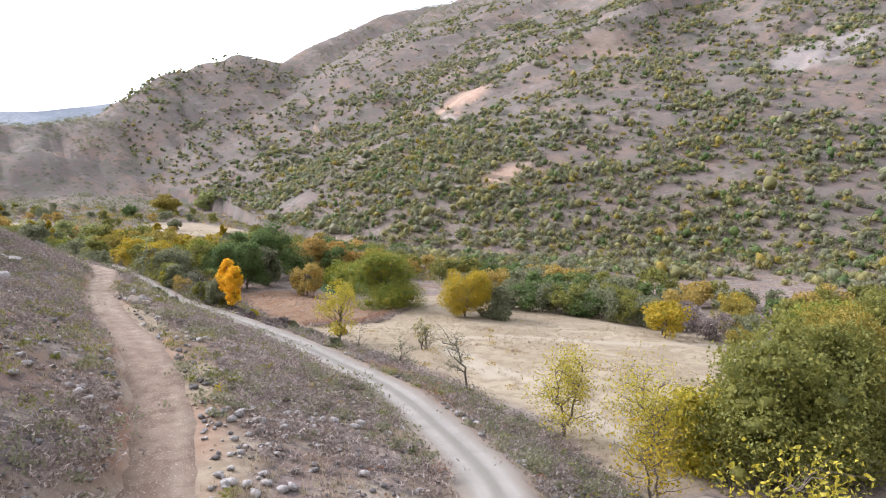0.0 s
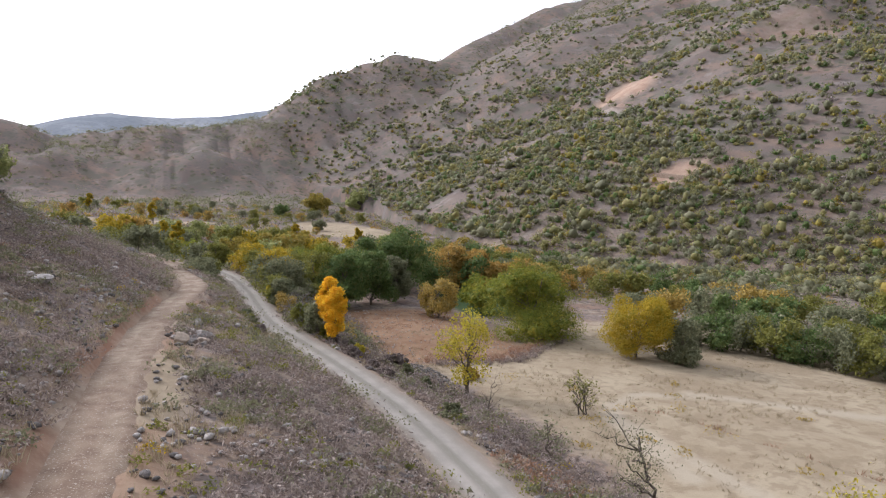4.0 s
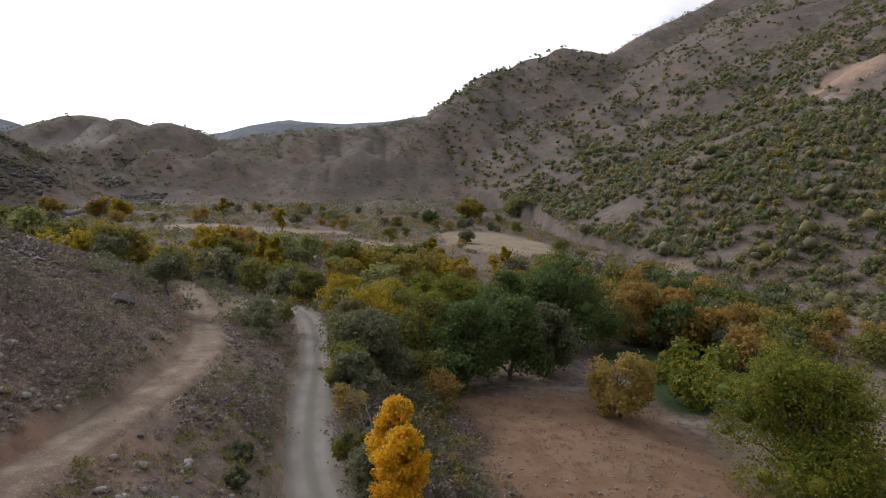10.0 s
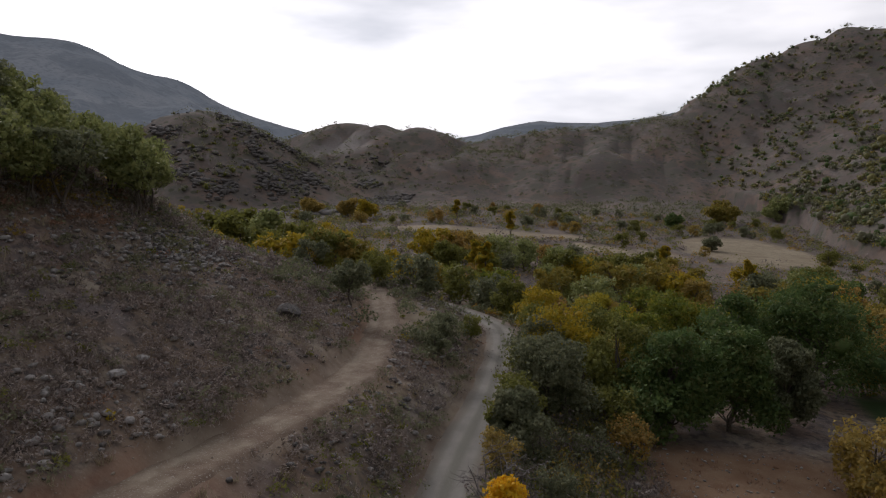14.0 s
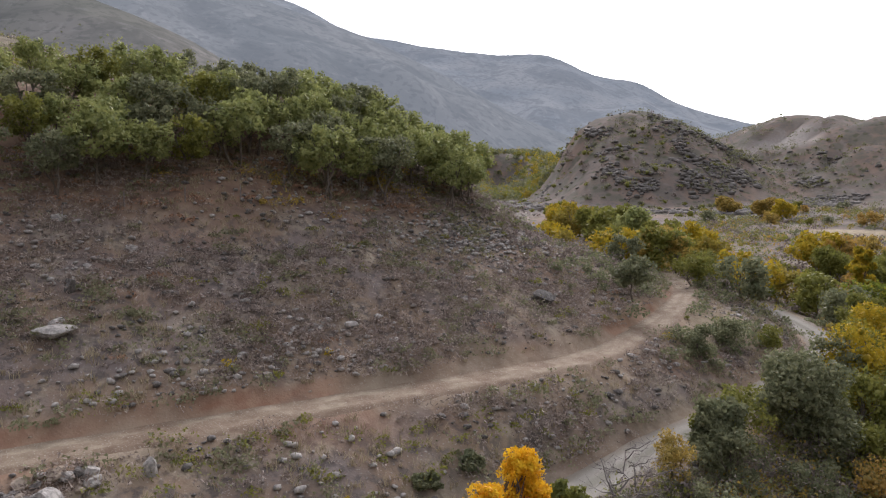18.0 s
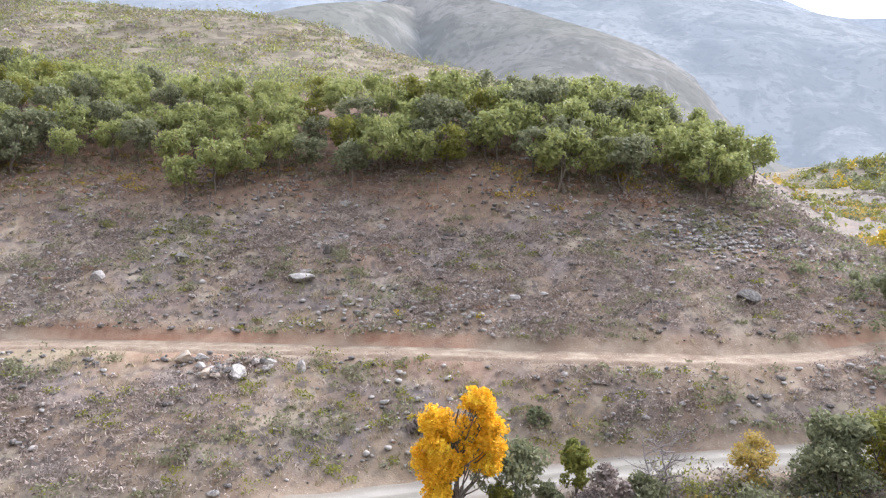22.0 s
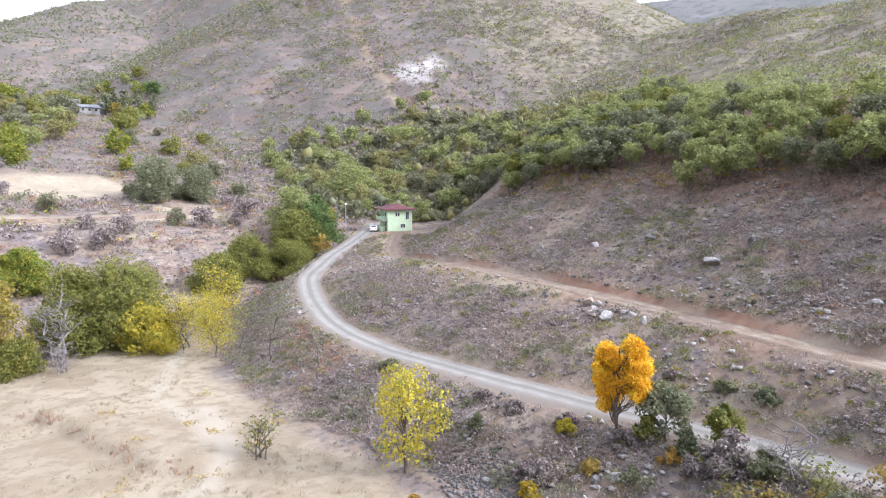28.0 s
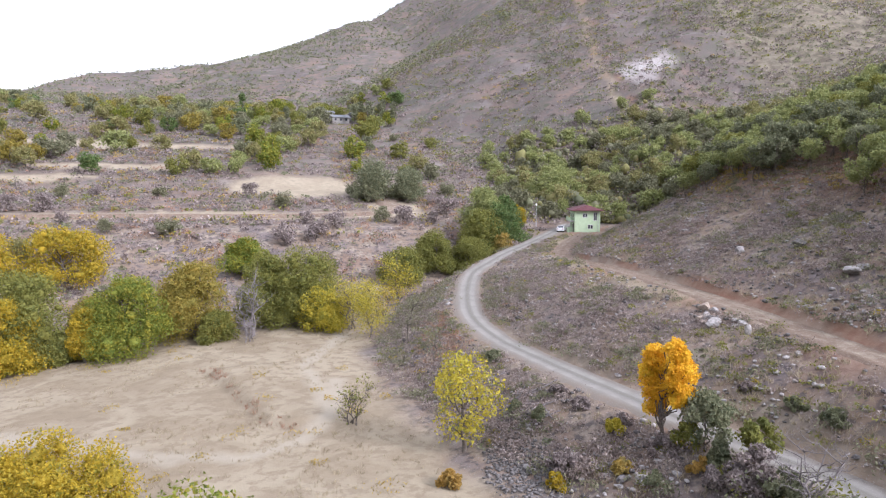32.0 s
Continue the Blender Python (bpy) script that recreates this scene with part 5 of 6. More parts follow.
grove("valley_bush_tree", 80, -30, 45, 64, 130, ("olive", "walnut", "olive", "rust", "oak", "ochre", "sage", "yellow", "bronze"), 4, 7, 300, "trees of the upper valley", 3.6)
grove("valley_bush_tree", 64, -120, 70, 125, 330, ("sage", "ochre", "olive", "bronze", "sage", "olive", "rust"), 3, 5.5, 340, "trees of the upper valley", 5,
      lambda x, y: 1 - max(0, 1 - math.hypot((x - 45) / 24, (y - 215) / 46)) * 3 - max(0, 1 - math.hypot((x + 40) / 48, (y - 182) / 42)) * 4)
grove("river_bush_tree", 85, 58, 150, -60, 120, ("sage", "olive", "green", "olive", "green", "ochre", "sage"), 4.5, 7.5, 420, "trees along the river", 4.2,
      lambda x, y: 1.0 if 76 + 0.0 * y < x + 0.55 * y - 8 < 124 else 0.0)
grove("river_bush_tree", 40, 26, 80, 48, 120, ("green", "olive", "bronze", "sage", "olive", "rust"), 5, 8, 520, "trees along the river", 4.5)
for i, (x, y, h, lf) in enumerate([(55, 7, 6, "sage"), (58, 4.5, 6.5, "green"), (61.5, 3, 6, "sage"), (64, -1, 6.5, "olive"), (66.5, -4, 6, "green"), (68, -8, 6.5, "sage"), (70, -11, 6, "olive"), (71.5, -15, 5.5, "sage"), (66, 6, 7, "green"),
                                   (71, 1, 7, "sage"), (74, -5, 7, "olive"), (77, -10, 6, "sage"), (76, -20, 5.5, "mauve"), (72, -29, 5, "mauve"), (79, -30, 5, "sage"), (84, -24, 6, "bronze"), (92, -18, 6.5, "bronze"), (98, -14, 6, "yellow"),
                                   (86, -36, 5.5, "bronze"), (95, -32, 6, "bronze"), (104, -28, 6.5, "ochre"), (70, -35, 4, "bronze"), (112, -22, 6.5, "bronze"), (120, -30, 6.5, "bronze")]):
    plant("river_row_tree", lf, x, y, h, i, "row of trees along the river", n=2600, size=0.2, base=0.02, wide=1.2, label={"sage": "dense grey-green tree of the row along the river", "green": "dark green tree of the row along the river", "olive": "olive green tree of the row along the river",
          "mauve": "leafless mauve-grey bush along the river", "bronze": "bronze-gold bushy tree along the river", "yellow": "golden tree along the river", "ochre": "ochre tree along the river"}[lf])
plant("river_bush_tree", "yellow", 63, -26, 6.5, 3, "trees along the river")
plant("river_bush_tree", "yellow", 67, -22, 5.5, 4, "trees along the river")
plant("river_bush_tree", "ochre", 84, -12, 7.0, 5, "trees along the river")
plant("river_bush_tree", "ochre", 90, -8, 7.0, 6, "trees along the river")
grove("terrace_tree", 240, -48, 180, -420, -190, ("hazel", "dusty", "hazel", "olive", "dusty", "green", "walnut", "olive", "oak", "bronze", "hazel", "sage"), 4.5, 9.5, 600, "trees round the village", 6,
      lambda x, y: 0.0 if abs(x - 28 - (y - 45) * 0.0976) < 9 and -345 < y < -240 else 0.07 + 1.3 * max(0, 1 - math.hypot((x - 30) / 80, (y + 322) / 62)))
grove("house_wood_tree", 165, -140, -28, -250, -124, ("oak", "hazel", "dusty", "hazel", "dusty", "oak"), 4.5, 7.5, 720, "wood behind the house", 4.2,
      lambda x, y: 0.0 if math.hypot(x + 46, y + 117) < 15 or x > -30 + 0.25 * (y + 130) - 14 * math.sin(y * 0.37) ** 2 else max(0.04, min(1.0, (y + 240) / 60)))
grove("terrace_tree", 36, -30, 110, -170, -84, ("dusty", "mauve", "hazel", "ochre", "mauve", "dusty"), 3, 5.5, 680, "trees on the terraces", 6)
for i, (x, y) in enumerate([(-15, -316), (-19, -323), (-22, -315), (-25, -324), (-28, -316), (-31, -325), (-34, -317), (-37, -322), (40, -332)]):
    plant("poplar_tree", "sage" if i < 8 else "green", x, y, 12.5 + i % 3, i, "poplars in the village", wide=0.24, n=900, size=0.2, label="slim grey-green poplar in the village" if i < 8 else "slim dark green cypress in the village")
for i, (x, y, h) in enumerate([(27.4, 106, 10), (-28, 197, 9), (-52, 225, 9), (-18, 96, 9.5), (15.7, 141, 8), (-21.5, 103, 9)]):
    plant("yellow_poplar", "yellow", x, y, h, i, "yellow poplars of the upper valley", wide=0.28, label="slim yellow poplar on the valley floor")
plant("spur_tree", "sage", -22.9, 43.0, 5.0, 1, "trees on the spur", label="small grey-green tree beside the dirt track", base=0.3, wide=0.85)
plant("spur_tree", "olive", -27, 62, 4.5, 2, "trees on the spur", label="small grey-green tree beside the dirt track", base=0.2)
plant("spur_tree", "sage", -33, 56, 4.5, 3, "trees on the spur", label="small grey-green tree beside the dirt track", base=0.2)
for i, (x, y, h, lf) in enumerate([(-105, 132, 10, "yellow"), (-96, 125, 9, "bronze"), (-84, 118, 10, "olive"), (-74, 110, 10, "olive"), (-66, 107, 10, "oak"), (-58.7, 105, 9, "olive"), (-50, 105, 9, "yellow"), (-112, 138, 8, "ochre"),
                                   (-35, 88, 6, "yellow"), (-42, 94, 7, "bronze"), (-51, 98, 7, "olive"), (-90, 233, 8, "yellow"), (-100, 240, 8, "ochre"), (-125, 262, 8, "ochre"), (-33.6, 117, 7, "yellow"), (-28, 110, 6, "olive"),
                                   (-120, 150, 8, "olive"), (-130, 160, 8, "yellow"), (-145, 176, 8, "olive"), (52, 317, 11, "bronze"), (85, 358, 12, "oak"), (30, 290, 7, "green"), (34, 206, 5, "sage"), (45, 60, 8, "rust"), (33.5, 35, 7, "walnut")]):
    plant("valley_tree", lf, x, y, h, i, "trees of the side valley", n=2600, size=0.3, base=0.03, wide=1.15, label=TREE_LABEL[lf])
for i, (x, y, h, lf) in enumerate([(-3.6, 43.5, 6, "sage"), (2.3, 44.5, 7, "bronze"), (-3.4, 27, 4.5, "olive"), (-1.2, 22.5, 4, "sage"), (2.9, 26, 3.6, "sage"), (-3.6, 35, 5.0, "olive"), (0.5, 33, 5.5, "sage"), (-4.2, 51, 6, "olive"), (4.5, 34, 5, "olive"),
                                   (-3.2, 18.5, 3.2, "ochre"), (1.6, 38, 6.5, "olive"), (0.5, 17, 3.0, "sage"), (5.5, 30, 4, "rust"), (-5.5, 62, 5.5, "yellow"), (7, 36, 6, "green")]):
    plant("roadside_shrub", lf, x, y, h, i, "shrubs along the road", n=2200, size=0.17, base=0.02, wide=0.95, stems=3, label={"sage": "grey-green shrub tree beside the gravel road", "bronze": "bronze shrub tree beside the gravel road", "olive": "olive green shrub tree beside the gravel road",
          "ochre": "ochre shrub beside the gravel road", "rust": "rusty brown shrub beside the gravel road", "yellow": "yellow shrub tree beside the gravel road", "green": "dark green shrub tree beside the gravel road"}[lf])
for i, (x, y, h, lf) in enumerate([(-38.3, 72.3, 7, "ochre"), (-38, 72, 7, "olive"), (-44, 70, 7, "yellow"), (-50, 76, 7, "olive"), (-40, 80, 7, "olive"), (-28, 82, 7, "yellow"), (-20, 84, 7, "olive"), (-56, 68, 7, "yellow")]):
    plant("valley_bush_tree", lf, x, y, h, i + 7, "trees of the upper valley")
for i, (x, y, h, lf) in enumerate([(-47, 60, 4, "bronze"), (-51, 65, 4.2, "yellow"), (-56, 70, 4.4, "yellow"), (-46, 66, 3.6, "ochre"), (-62, 74, 4.5, "bronze"), (-42, 61, 3, "yellow")]):
    plant("spur_bush", lf, x, y, h, i, "bushes at the end of the spur", n=1800, size=0.2, base=0.02, wide=1.1, label={"yellow": "golden bush at the end of the spur", "bronze": "bronze bush at the end of the spur", "ochre": "ochre bush at the end of the spur"}[lf])
# roadside bushes opposite the orange tree
plant("roadside_bush", "sage", -1.6, 3.2, 4.2, 1, "bushes by the road", label="grey-green bush tree at the road's edge", wide=0.8, stems=3)
plant("roadside_bush", "olive", -2.6, 7.3, 3.6, 2, "bushes by the road", label="olive green bush at the road's edge", wide=0.6)
bare_tree("bare_bush", -2.4, 12.5, 4.6, 4.5, "leafless grey bush at the road's edge", 301, bark=TWIG, stems=4, category="bush")
plant("roadside_bush", "olive", -4.0, 24.5, 3.4, 3, "bushes by the road", label="green bush at the road's edge", wide=0.6)
plant("roadside_bush", "lemon", -4.2, 27.5, 3.0, 4, "bushes by the road", label="yellow-green bush at the road's edge", wide=0.5)
plant("roadside_bush", "sage", -12.3, 38, 3.2, 5, "bushes by the road", label="grey-green bush between road and track")
plant("roadside_bush", "sage", -13, 45, 3.0, 6, "bushes by the road", label="grey-green bush between road and track")
plant("roadside_bush", "olive", -11.5, 50, 2.8, 7, "bushes by the road", label="olive bush between road and track")
bare_tree("field_bush", 20.8, -20.5, 4.2, 2.4, "half-bare yellowish bush on the meadow", 302, leaf="olive", n=420, stems=4, size=0.12, category="bush")
bare_tree("grey_bush", 31, -61, 4, 4, "leafless grey bush at the meadow's edge", 303, bark=TWIG, stems=4, category="bush")

# thicket on the valley floor
def thicket_chance(x, y):
    clear = 1 - smooth(1.15, 0.9, np.hypot((x - 45) / 20, (y - 215) / 42)) - smooth(1.15, 0.9, np.hypot((x + 35) / 34, (y - 196) / 14)) - smooth(1.15, 0.9, np.hypot((x - 8) / 18, (y - 175) / 9))
    sf, _ = near_line(FOOT, x, y)
    plot = (x > 28) & (x < 54) & (y > 28) & (y < 64)
    return np.clip(clear, 0, 1) * off_lanes(x, y, 1.0) * (sf < 5) * ~plot * np.clip(0.55 + 0.8 * rough(x, y, 16, 91, 2), 0.05, 1)


TX, TY = scatter(8000, -110, 130, 40, 330, lambda x, y: thicket_chance(x, y) * ((y > 62) | (x > 58) | ((x > -4) & (x < 9))), 181)
kind = np.random.default_rng(182).uniform(size=len(TX))
for lf, lo, hi, what in (("olive", 0, 0.25, "olive green"), ("sage", 0.25, 0.5, "grey-green"), ("bronze", 0.5, 0.6, "bronze"), ("rust", 0.6, 0.72, "rusty"), ("mauve", 0.72, 1.1, "leafless grey")):
    k = (kind >= lo) & (kind < hi)
    clumps("valley_thicket", TX[k], TY[k], 2.0, 2.4, lf, 40, 0.26, what + " thicket on the valley floor", 183, "thicket")
def roadside_chance(x, y):
    sr, st = lanes(x, y)
    return ((sr > 2.9) & (sr < 11.5) & (x < 10)) * np.clip(0.55 + 0.9 * rough(x, y, 5, 97, 2), 0.1, 1) * smooth(6, 16, y)


TX, TY = scatter(1300, -8, 11, 6, 62, roadside_chance, 186)
kind = np.random.default_rng(187).uniform(size=len(TX))
for lf, lo, hi, what in (("sage", 0, 0.35, "grey-green"), ("mauve", 0.35, 0.65, "leafless grey"), ("olive", 0.65, 0.82, "olive green"), ("ochre", 0.82, 1.1, "ochre")):
    k = (kind >= lo) & (kind < hi)
    clumps("roadside_thicket", TX[k], TY[k], 1.6, 1.8, lf, 130, 0.15, what + " thicket along the gravel road", 188, "thicket", slim=0.7)
TX, TY = scatter(110, -32, -8, 34, 74, lambda x, y: near_slopes(x, y) * 0.8, 184)
clumps("spur_bushes", TX, TY, 1.6, 1.8, "sage", 120, 0.17, "grey-green bushes round the bend of the track", 185, "bushes")

# scrub across the river and on the far hills
def slope_chance(x, y):
    sf, _ = near_line(FOOT, x, y)
    dense_low = smooth(190, 50, sf) * 1.0 + 0.5
    return (sf > np.where(y < 150, -32, 0)) * (sf < 420) * np.clip(dense_low * (0.75 + 1.9 * rough(x, y, 19, 81, 3)), 0.03, 1) * (0.3 + 0.7 * smooth(420, 300, y - 0.3 * x))


SLOPE = scatter(36000, 60, 470, -80, 640, lambda x, y: slope_chance(x, y) * np.clip(1 - 1.5 * scars(x, y), 0, 1), 141)
kind = np.random.default_rng(142).uniform(size=len(SLOPE[0])) + 0.25 * rough(SLOPE[0], SLOPE[1], 60, 83, 2)
near = np.hypot(SLOPE[0] + 10, SLOPE[1] + 60) < 300
for lf, lo, hi, what in (("dusty", -9, 0.36, "dusty grey-green"), ("hazel", 0.36, 0.66, "yellowing olive"), ("sage", 0.66, 0.80, "grey-green"), ("green", 0.80, 0.93, "dark green"), ("bronze", 0.93, 0.98, "bronze"), ("mauve", 0.98, 9, "leafless grey")):
    for close in (True, False):
        k = (kind >= lo) & (kind < hi) & (near == close)
        clumps("hillside_scrub", SLOPE[0][k], SLOPE[1][k], 3.1, 3.7, lf, 50 if close else 20, 0.36 if close else 0.5, what + " scrub bushes scattered over the stony hillside", 143, spread=0.2, core=1)


# the foot of the hillside is nearly closed
BX, BY = scatter(6500, 70, 330, -80, 230, lambda x, y: smooth(-4, 6, near_line(FOOT, x, y)[0]) * smooth(120, 50, near_line(FOOT, x, y)[0]) * np.clip(0.55 + 0.9 * rough(x, y, 22, 113, 2), 0.05, 1), 145)
kind = np.random.default_rng(146).uniform(size=len(BX))
for lf, lo, hi, what in (("dusty", 0, 0.4, "dusty grey-green"), ("hazel", 0.4, 0.7, "yellowing olive"), ("green", 0.7, 0.9, "dark green"), ("bronze", 0.9, 1.1, "bronze")):
    k = (kind >= lo) & (kind < hi)
    clumps("slope_foot_scrub", BX[k], BY[k], 3.4, 3.2, lf, 44, 0.34, what + " bushes closing up at the foot of the hillside", 147, spread=0.2, core=1)


def hill_chance(x, y):
    sf, _ = near_line(FOOT, x, y)
    return (sf < 0) * np.clip(0.35 + 1.1 * rough(x, y, 50, 85, 3), 0.04, 1) * (np.hypot(x, y) > 215)


HX, HY = scatter(16000, -420, 160, 330, 640, hill_chance, 151)
kind = np.random.default_rng(152).uniform(size=len(HX))
clumps("ridge_scrub", HX[kind < 0.7], HY[kind < 0.7], 2.8, 3.6, "dusty", 16, 0.5, "grey-green scrub dotted over the far ridge", 153)
clumps("ridge_scrub", HX[kind >= 0.7], HY[kind >= 0.7], 2.8, 3.6, "sage", 16, 0.5, "dark green scrub dotted over the far ridge", 154)


MX, MY = scatter(9000, 60, 620, 560, 960, lambda x, y: np.clip(0.4 + 1.3 * rough(x, y, 45, 125, 3), 0.04, 1), 239)
clumps("summit_scrub", MX, MY, 2.8, 3.6, "dusty", 12, 0.6, "dusty grey-green scrub high on the mountain", 240)


def west_chance(x, y):
    st = lanes(x, y)[1]
    return ((st < -72) | ((st < -22) & (y < -118))) * np.clip(0.5 + 1.0 * rough(x, y, 40, 87, 3), 0.05, 1)


WX, WY = scatter(17000, -480, -45, -480, 170, west_chance, 161)
kind = np.random.default_rng(162).uniform(size=len(WX))
for lf, lo, hi, what in (("sage", 0, 0.5, "grey-green"), ("olive", 0.5, 0.68, "olive green"), ("oak", 0.68, 0.85, "light green"), ("mauve", 0.85, 1.1, "leafless grey")):
    k = (kind >= lo) & (kind < hi)
    clumps("upland_scrub", WX[k], WY[k], 2.0, 3.0, lf, 22, 0.36, what + " scrub on the upland behind the wood", 163, core=0)
VX, VY = scatter(15000, -330, -62, -220, 110, lambda x, y: smooth(44, 60, -lanes(x, y)[1]) * np.clip(0.55 + 1.2 * rough(x, y, 16, 121, 3), 0.08, 1), 233)
kind = np.random.default_rng(234).uniform(size=len(VX))
for lf, lo, hi, what in (("dusty", 0, 0.4, "dusty grey-green"), ("hazel", 0.4, 0.62, "yellowing"), ("mauve", 0.62, 0.85, "leafless grey"), ("straw", 0.85, 1.1, "straw-coloured")):
    k = (kind >= lo) & (kind < hi)
    clumps("upland_brush", VX[k], VY[k], 1.3, 2.6, lf, 24, 0.27, what + " brush on the upland above the wood", 235, "brush")
UX, UY = scatter(2600, -150, -62, -150, 45, lambda x, y: smooth(42, 48, -lanes(x, y)[1]) * smooth(105, 60, -lanes(x, y)[1]) * np.clip(0.7 + 0.8 * rough(x, y, 18, 99, 2), 0.1, 1), 191)
kind = np.random.default_rng(192).uniform(size=len(UX))
for lf, lo, hi, what in (("oak", 0, 0.5, "light green"), ("sage", 0.5, 0.8, "grey-green"), ("olive", 0.8, 1.1, "olive green")):
    k = (kind >= lo) & (kind < hi)
    clumps("oak_thicket", UX[k], UY[k], 3.4, 3.0, lf, 70, 0.22, what + " oak thicket behind the wood", 193, "thicket")
def spur_chance(x, y):
    return (lanes(x, y)[1] < -3) * np.clip(0.7 + 0.9 * rough(x, y, 9, 103, 3), 0.1, 1) * smooth(32, 40, y)


PX, PY = scatter(9000, -130, -30, 34, 130, spur_chance, 194)
kind = np.random.default_rng(195).uniform(size=len(PX))
for lf, lo, hi, what in (("mauve", 0, 0.5, "leafless grey"), ("sage", 0.5, 0.85, "grey-green"), ("heath", 0.85, 1.1, "dry brown")):
    k = (kind >= lo) & (kind < hi)
    clumps("spur_scrub", PX[k], PY[k], 0.9, 1.6, lf, 40, 0.2, what + " brush on the rocky spur", 196)
PX, PY = scatter(1800, -200, -30, 30, 120, spur_chance, 197)
stones("spur_rocks", PX, PY, 0.35, ROCK_DARK, "dark broken rocks strewn over the spur", 198)
KX, KY = scatter(15000, -300, -120, 240, 460, lambda x, y: np.clip(5.0 * rough(x, y, 22, 105, 3) - 0.35, 0, 1) + 0.03, 201)
stones("knoll_rocks", KX, KY, 1.15, ROCK_DARK, "dark blue-grey rock outcrops on the knoll", 202, 0.1)
KX, KY = scatter(2600, -420, -110, 200, 480, lambda x, y: np.clip(0.3 + 0.9 * rough(x, y, 24, 107, 3), 0, 1), 203)
for lf, part_of, what in (("olive", 0, "olive green"), ("dusty", 1, "grey-green"), ("mauve", 2, "leafless grey")):
    clumps("knoll_scrub", KX[part_of::3], KY[part_of::3], 2.3, 3.0, lf, 40, 0.45, what + " bushes on the rocky knoll", 204, core=1)
KX, KY = scatter(2400, -760, -330, 330, 800, lambda x, y: smooth(170, 80, np.abs(near_line([(-380, 380, 0), (-760, 780, 0)], x, y)[0])), 205)
kind = np.random.default_rng(206).uniform(size=len(KX))
for lf, lo, hi, what in (("yellow", 0, 0.12, "yellow"), ("olive", 0.12, 0.4, "olive green"), ("bronze", 0.4, 0.52, "bronze"), ("sage", 0.52, 1.1, "grey-green")):
    k = (kind >= lo) & (kind < hi)
    clumps("side_valley_trees", KX[k], KY[k], 8.0, 6.5, lf, 60, 1.1, what + " trees in the distant side valley", 207, "trees")
UX, UY = scatter(4600, -150, -30, -270, -122, lambda x, y: smooth(15, 18, np.hypot(x + 46, y + 117)) * (x < -34 + 0.25 * (y + 130) - 10 * np.sin(y * 0.37) ** 2) * smooth(-245, -190, y), 208)
kind = np.random.default_rng(210).uniform(size=len(UX))
for lf, lo, hi, what in (("dusty", 0, 0.45, "dusty grey-green"), ("hazel", 0.45, 0.7, "yellowing olive"), ("mauve", 0.7, 0.9, "leafless grey"), ("sage", 0.9, 1.1, "grey-green")):
    k = (kind >= lo) & (kind < hi)
    clumps("house_wood_undergrowth", UX[k], UY[k], 3.0, 3.2, lf, 44, 0.3, what + " undergrowth of the wood behind the house", 209, "undergrowth", core=1)
FX, FY = scatter(15000, -420, 330, -940, -430, lambda x, y: np.clip(0.6 + 0.9 * rough(x, y, 60, 93, 3), 0.05, 1), 175)
clumps("mountain_scrub", FX, FY, 2.6, 3.6, "sage", 9, 0.8, "grey-green scrub speckling the southern mountain", 176, core=0)
EX, EY = scatter(12000, -300, -40, -480, -150, lambda x, y: np.clip(0.45 + 1.3 * rough(x, y, 28, 117, 3), 0.05, 1), 221)
kind = np.random.default_rng(222).uniform(size=len(EX))
for lf, lo, hi, what in (("mauve", 0, 0.45, "leafless mauve-brown"), ("sage", 0.45, 0.8, "grey-green"), ("olive", 0.8, 1.1, "olive green")):
    k = (kind >= lo) & (kind < hi)
    clumps("mountain_brush", EX[k], EY[k], 2.4, 3.4, lf, 18, 0.42, what + " brush on the mountainside behind the house", 223, "brush")
BX, BY = scatter(3000, -330, -75, 110, 340, lambda x, y: (lanes(x, y)[1] < 0) * np.clip(0.45 + 1.0 * rough(x, y, 30, 95, 2), 0.03, 1), 177)
kind = np.random.default_rng(178).uniform(size=len(BX))
for lf, lo, hi, what in (("olive", 0, 0.4, "olive green"), ("ochre", 0.4, 0.75, "ochre"), ("sage", 0.75, 1.1, "grey-green")):
    k = (kind >= lo) & (kind < hi)
    clumps("side_valley_thicket", BX[k], BY[k], 3.0, 3.4, lf, 34, 0.6, what + " trees and thicket of the side valley", 179, "thicket")
SX, SY = scatter(30000, -300, 260, -640, -84, lambda x, y: ((lanes(x, y)[0] > 4) | (y < -140)) * np.clip(0.5 + 0.9 * rough(x, y, 45, 89, 3), 0.05, 1) * smooth(-62, -84, y) * field_gap(x, y), 171)
kind = np.random.default_rng(172).uniform(size=len(SX))
for lf, lo, hi, what in (("sage", 0, 0.22, "grey-green"), ("mauve", 0.22, 0.84, "leafless mauve-grey"), ("olive", 0.84, 0.94, "olive green"), ("ochre", 0.94, 1.1, "ochre")):
    k = (kind >= lo) & (kind < hi)
    clumps("terrace_scrub", SX[k], SY[k], 1.5, 2.8, lf, 20, 0.36, what + " scrub on the terraced slopes", 173, core=0)


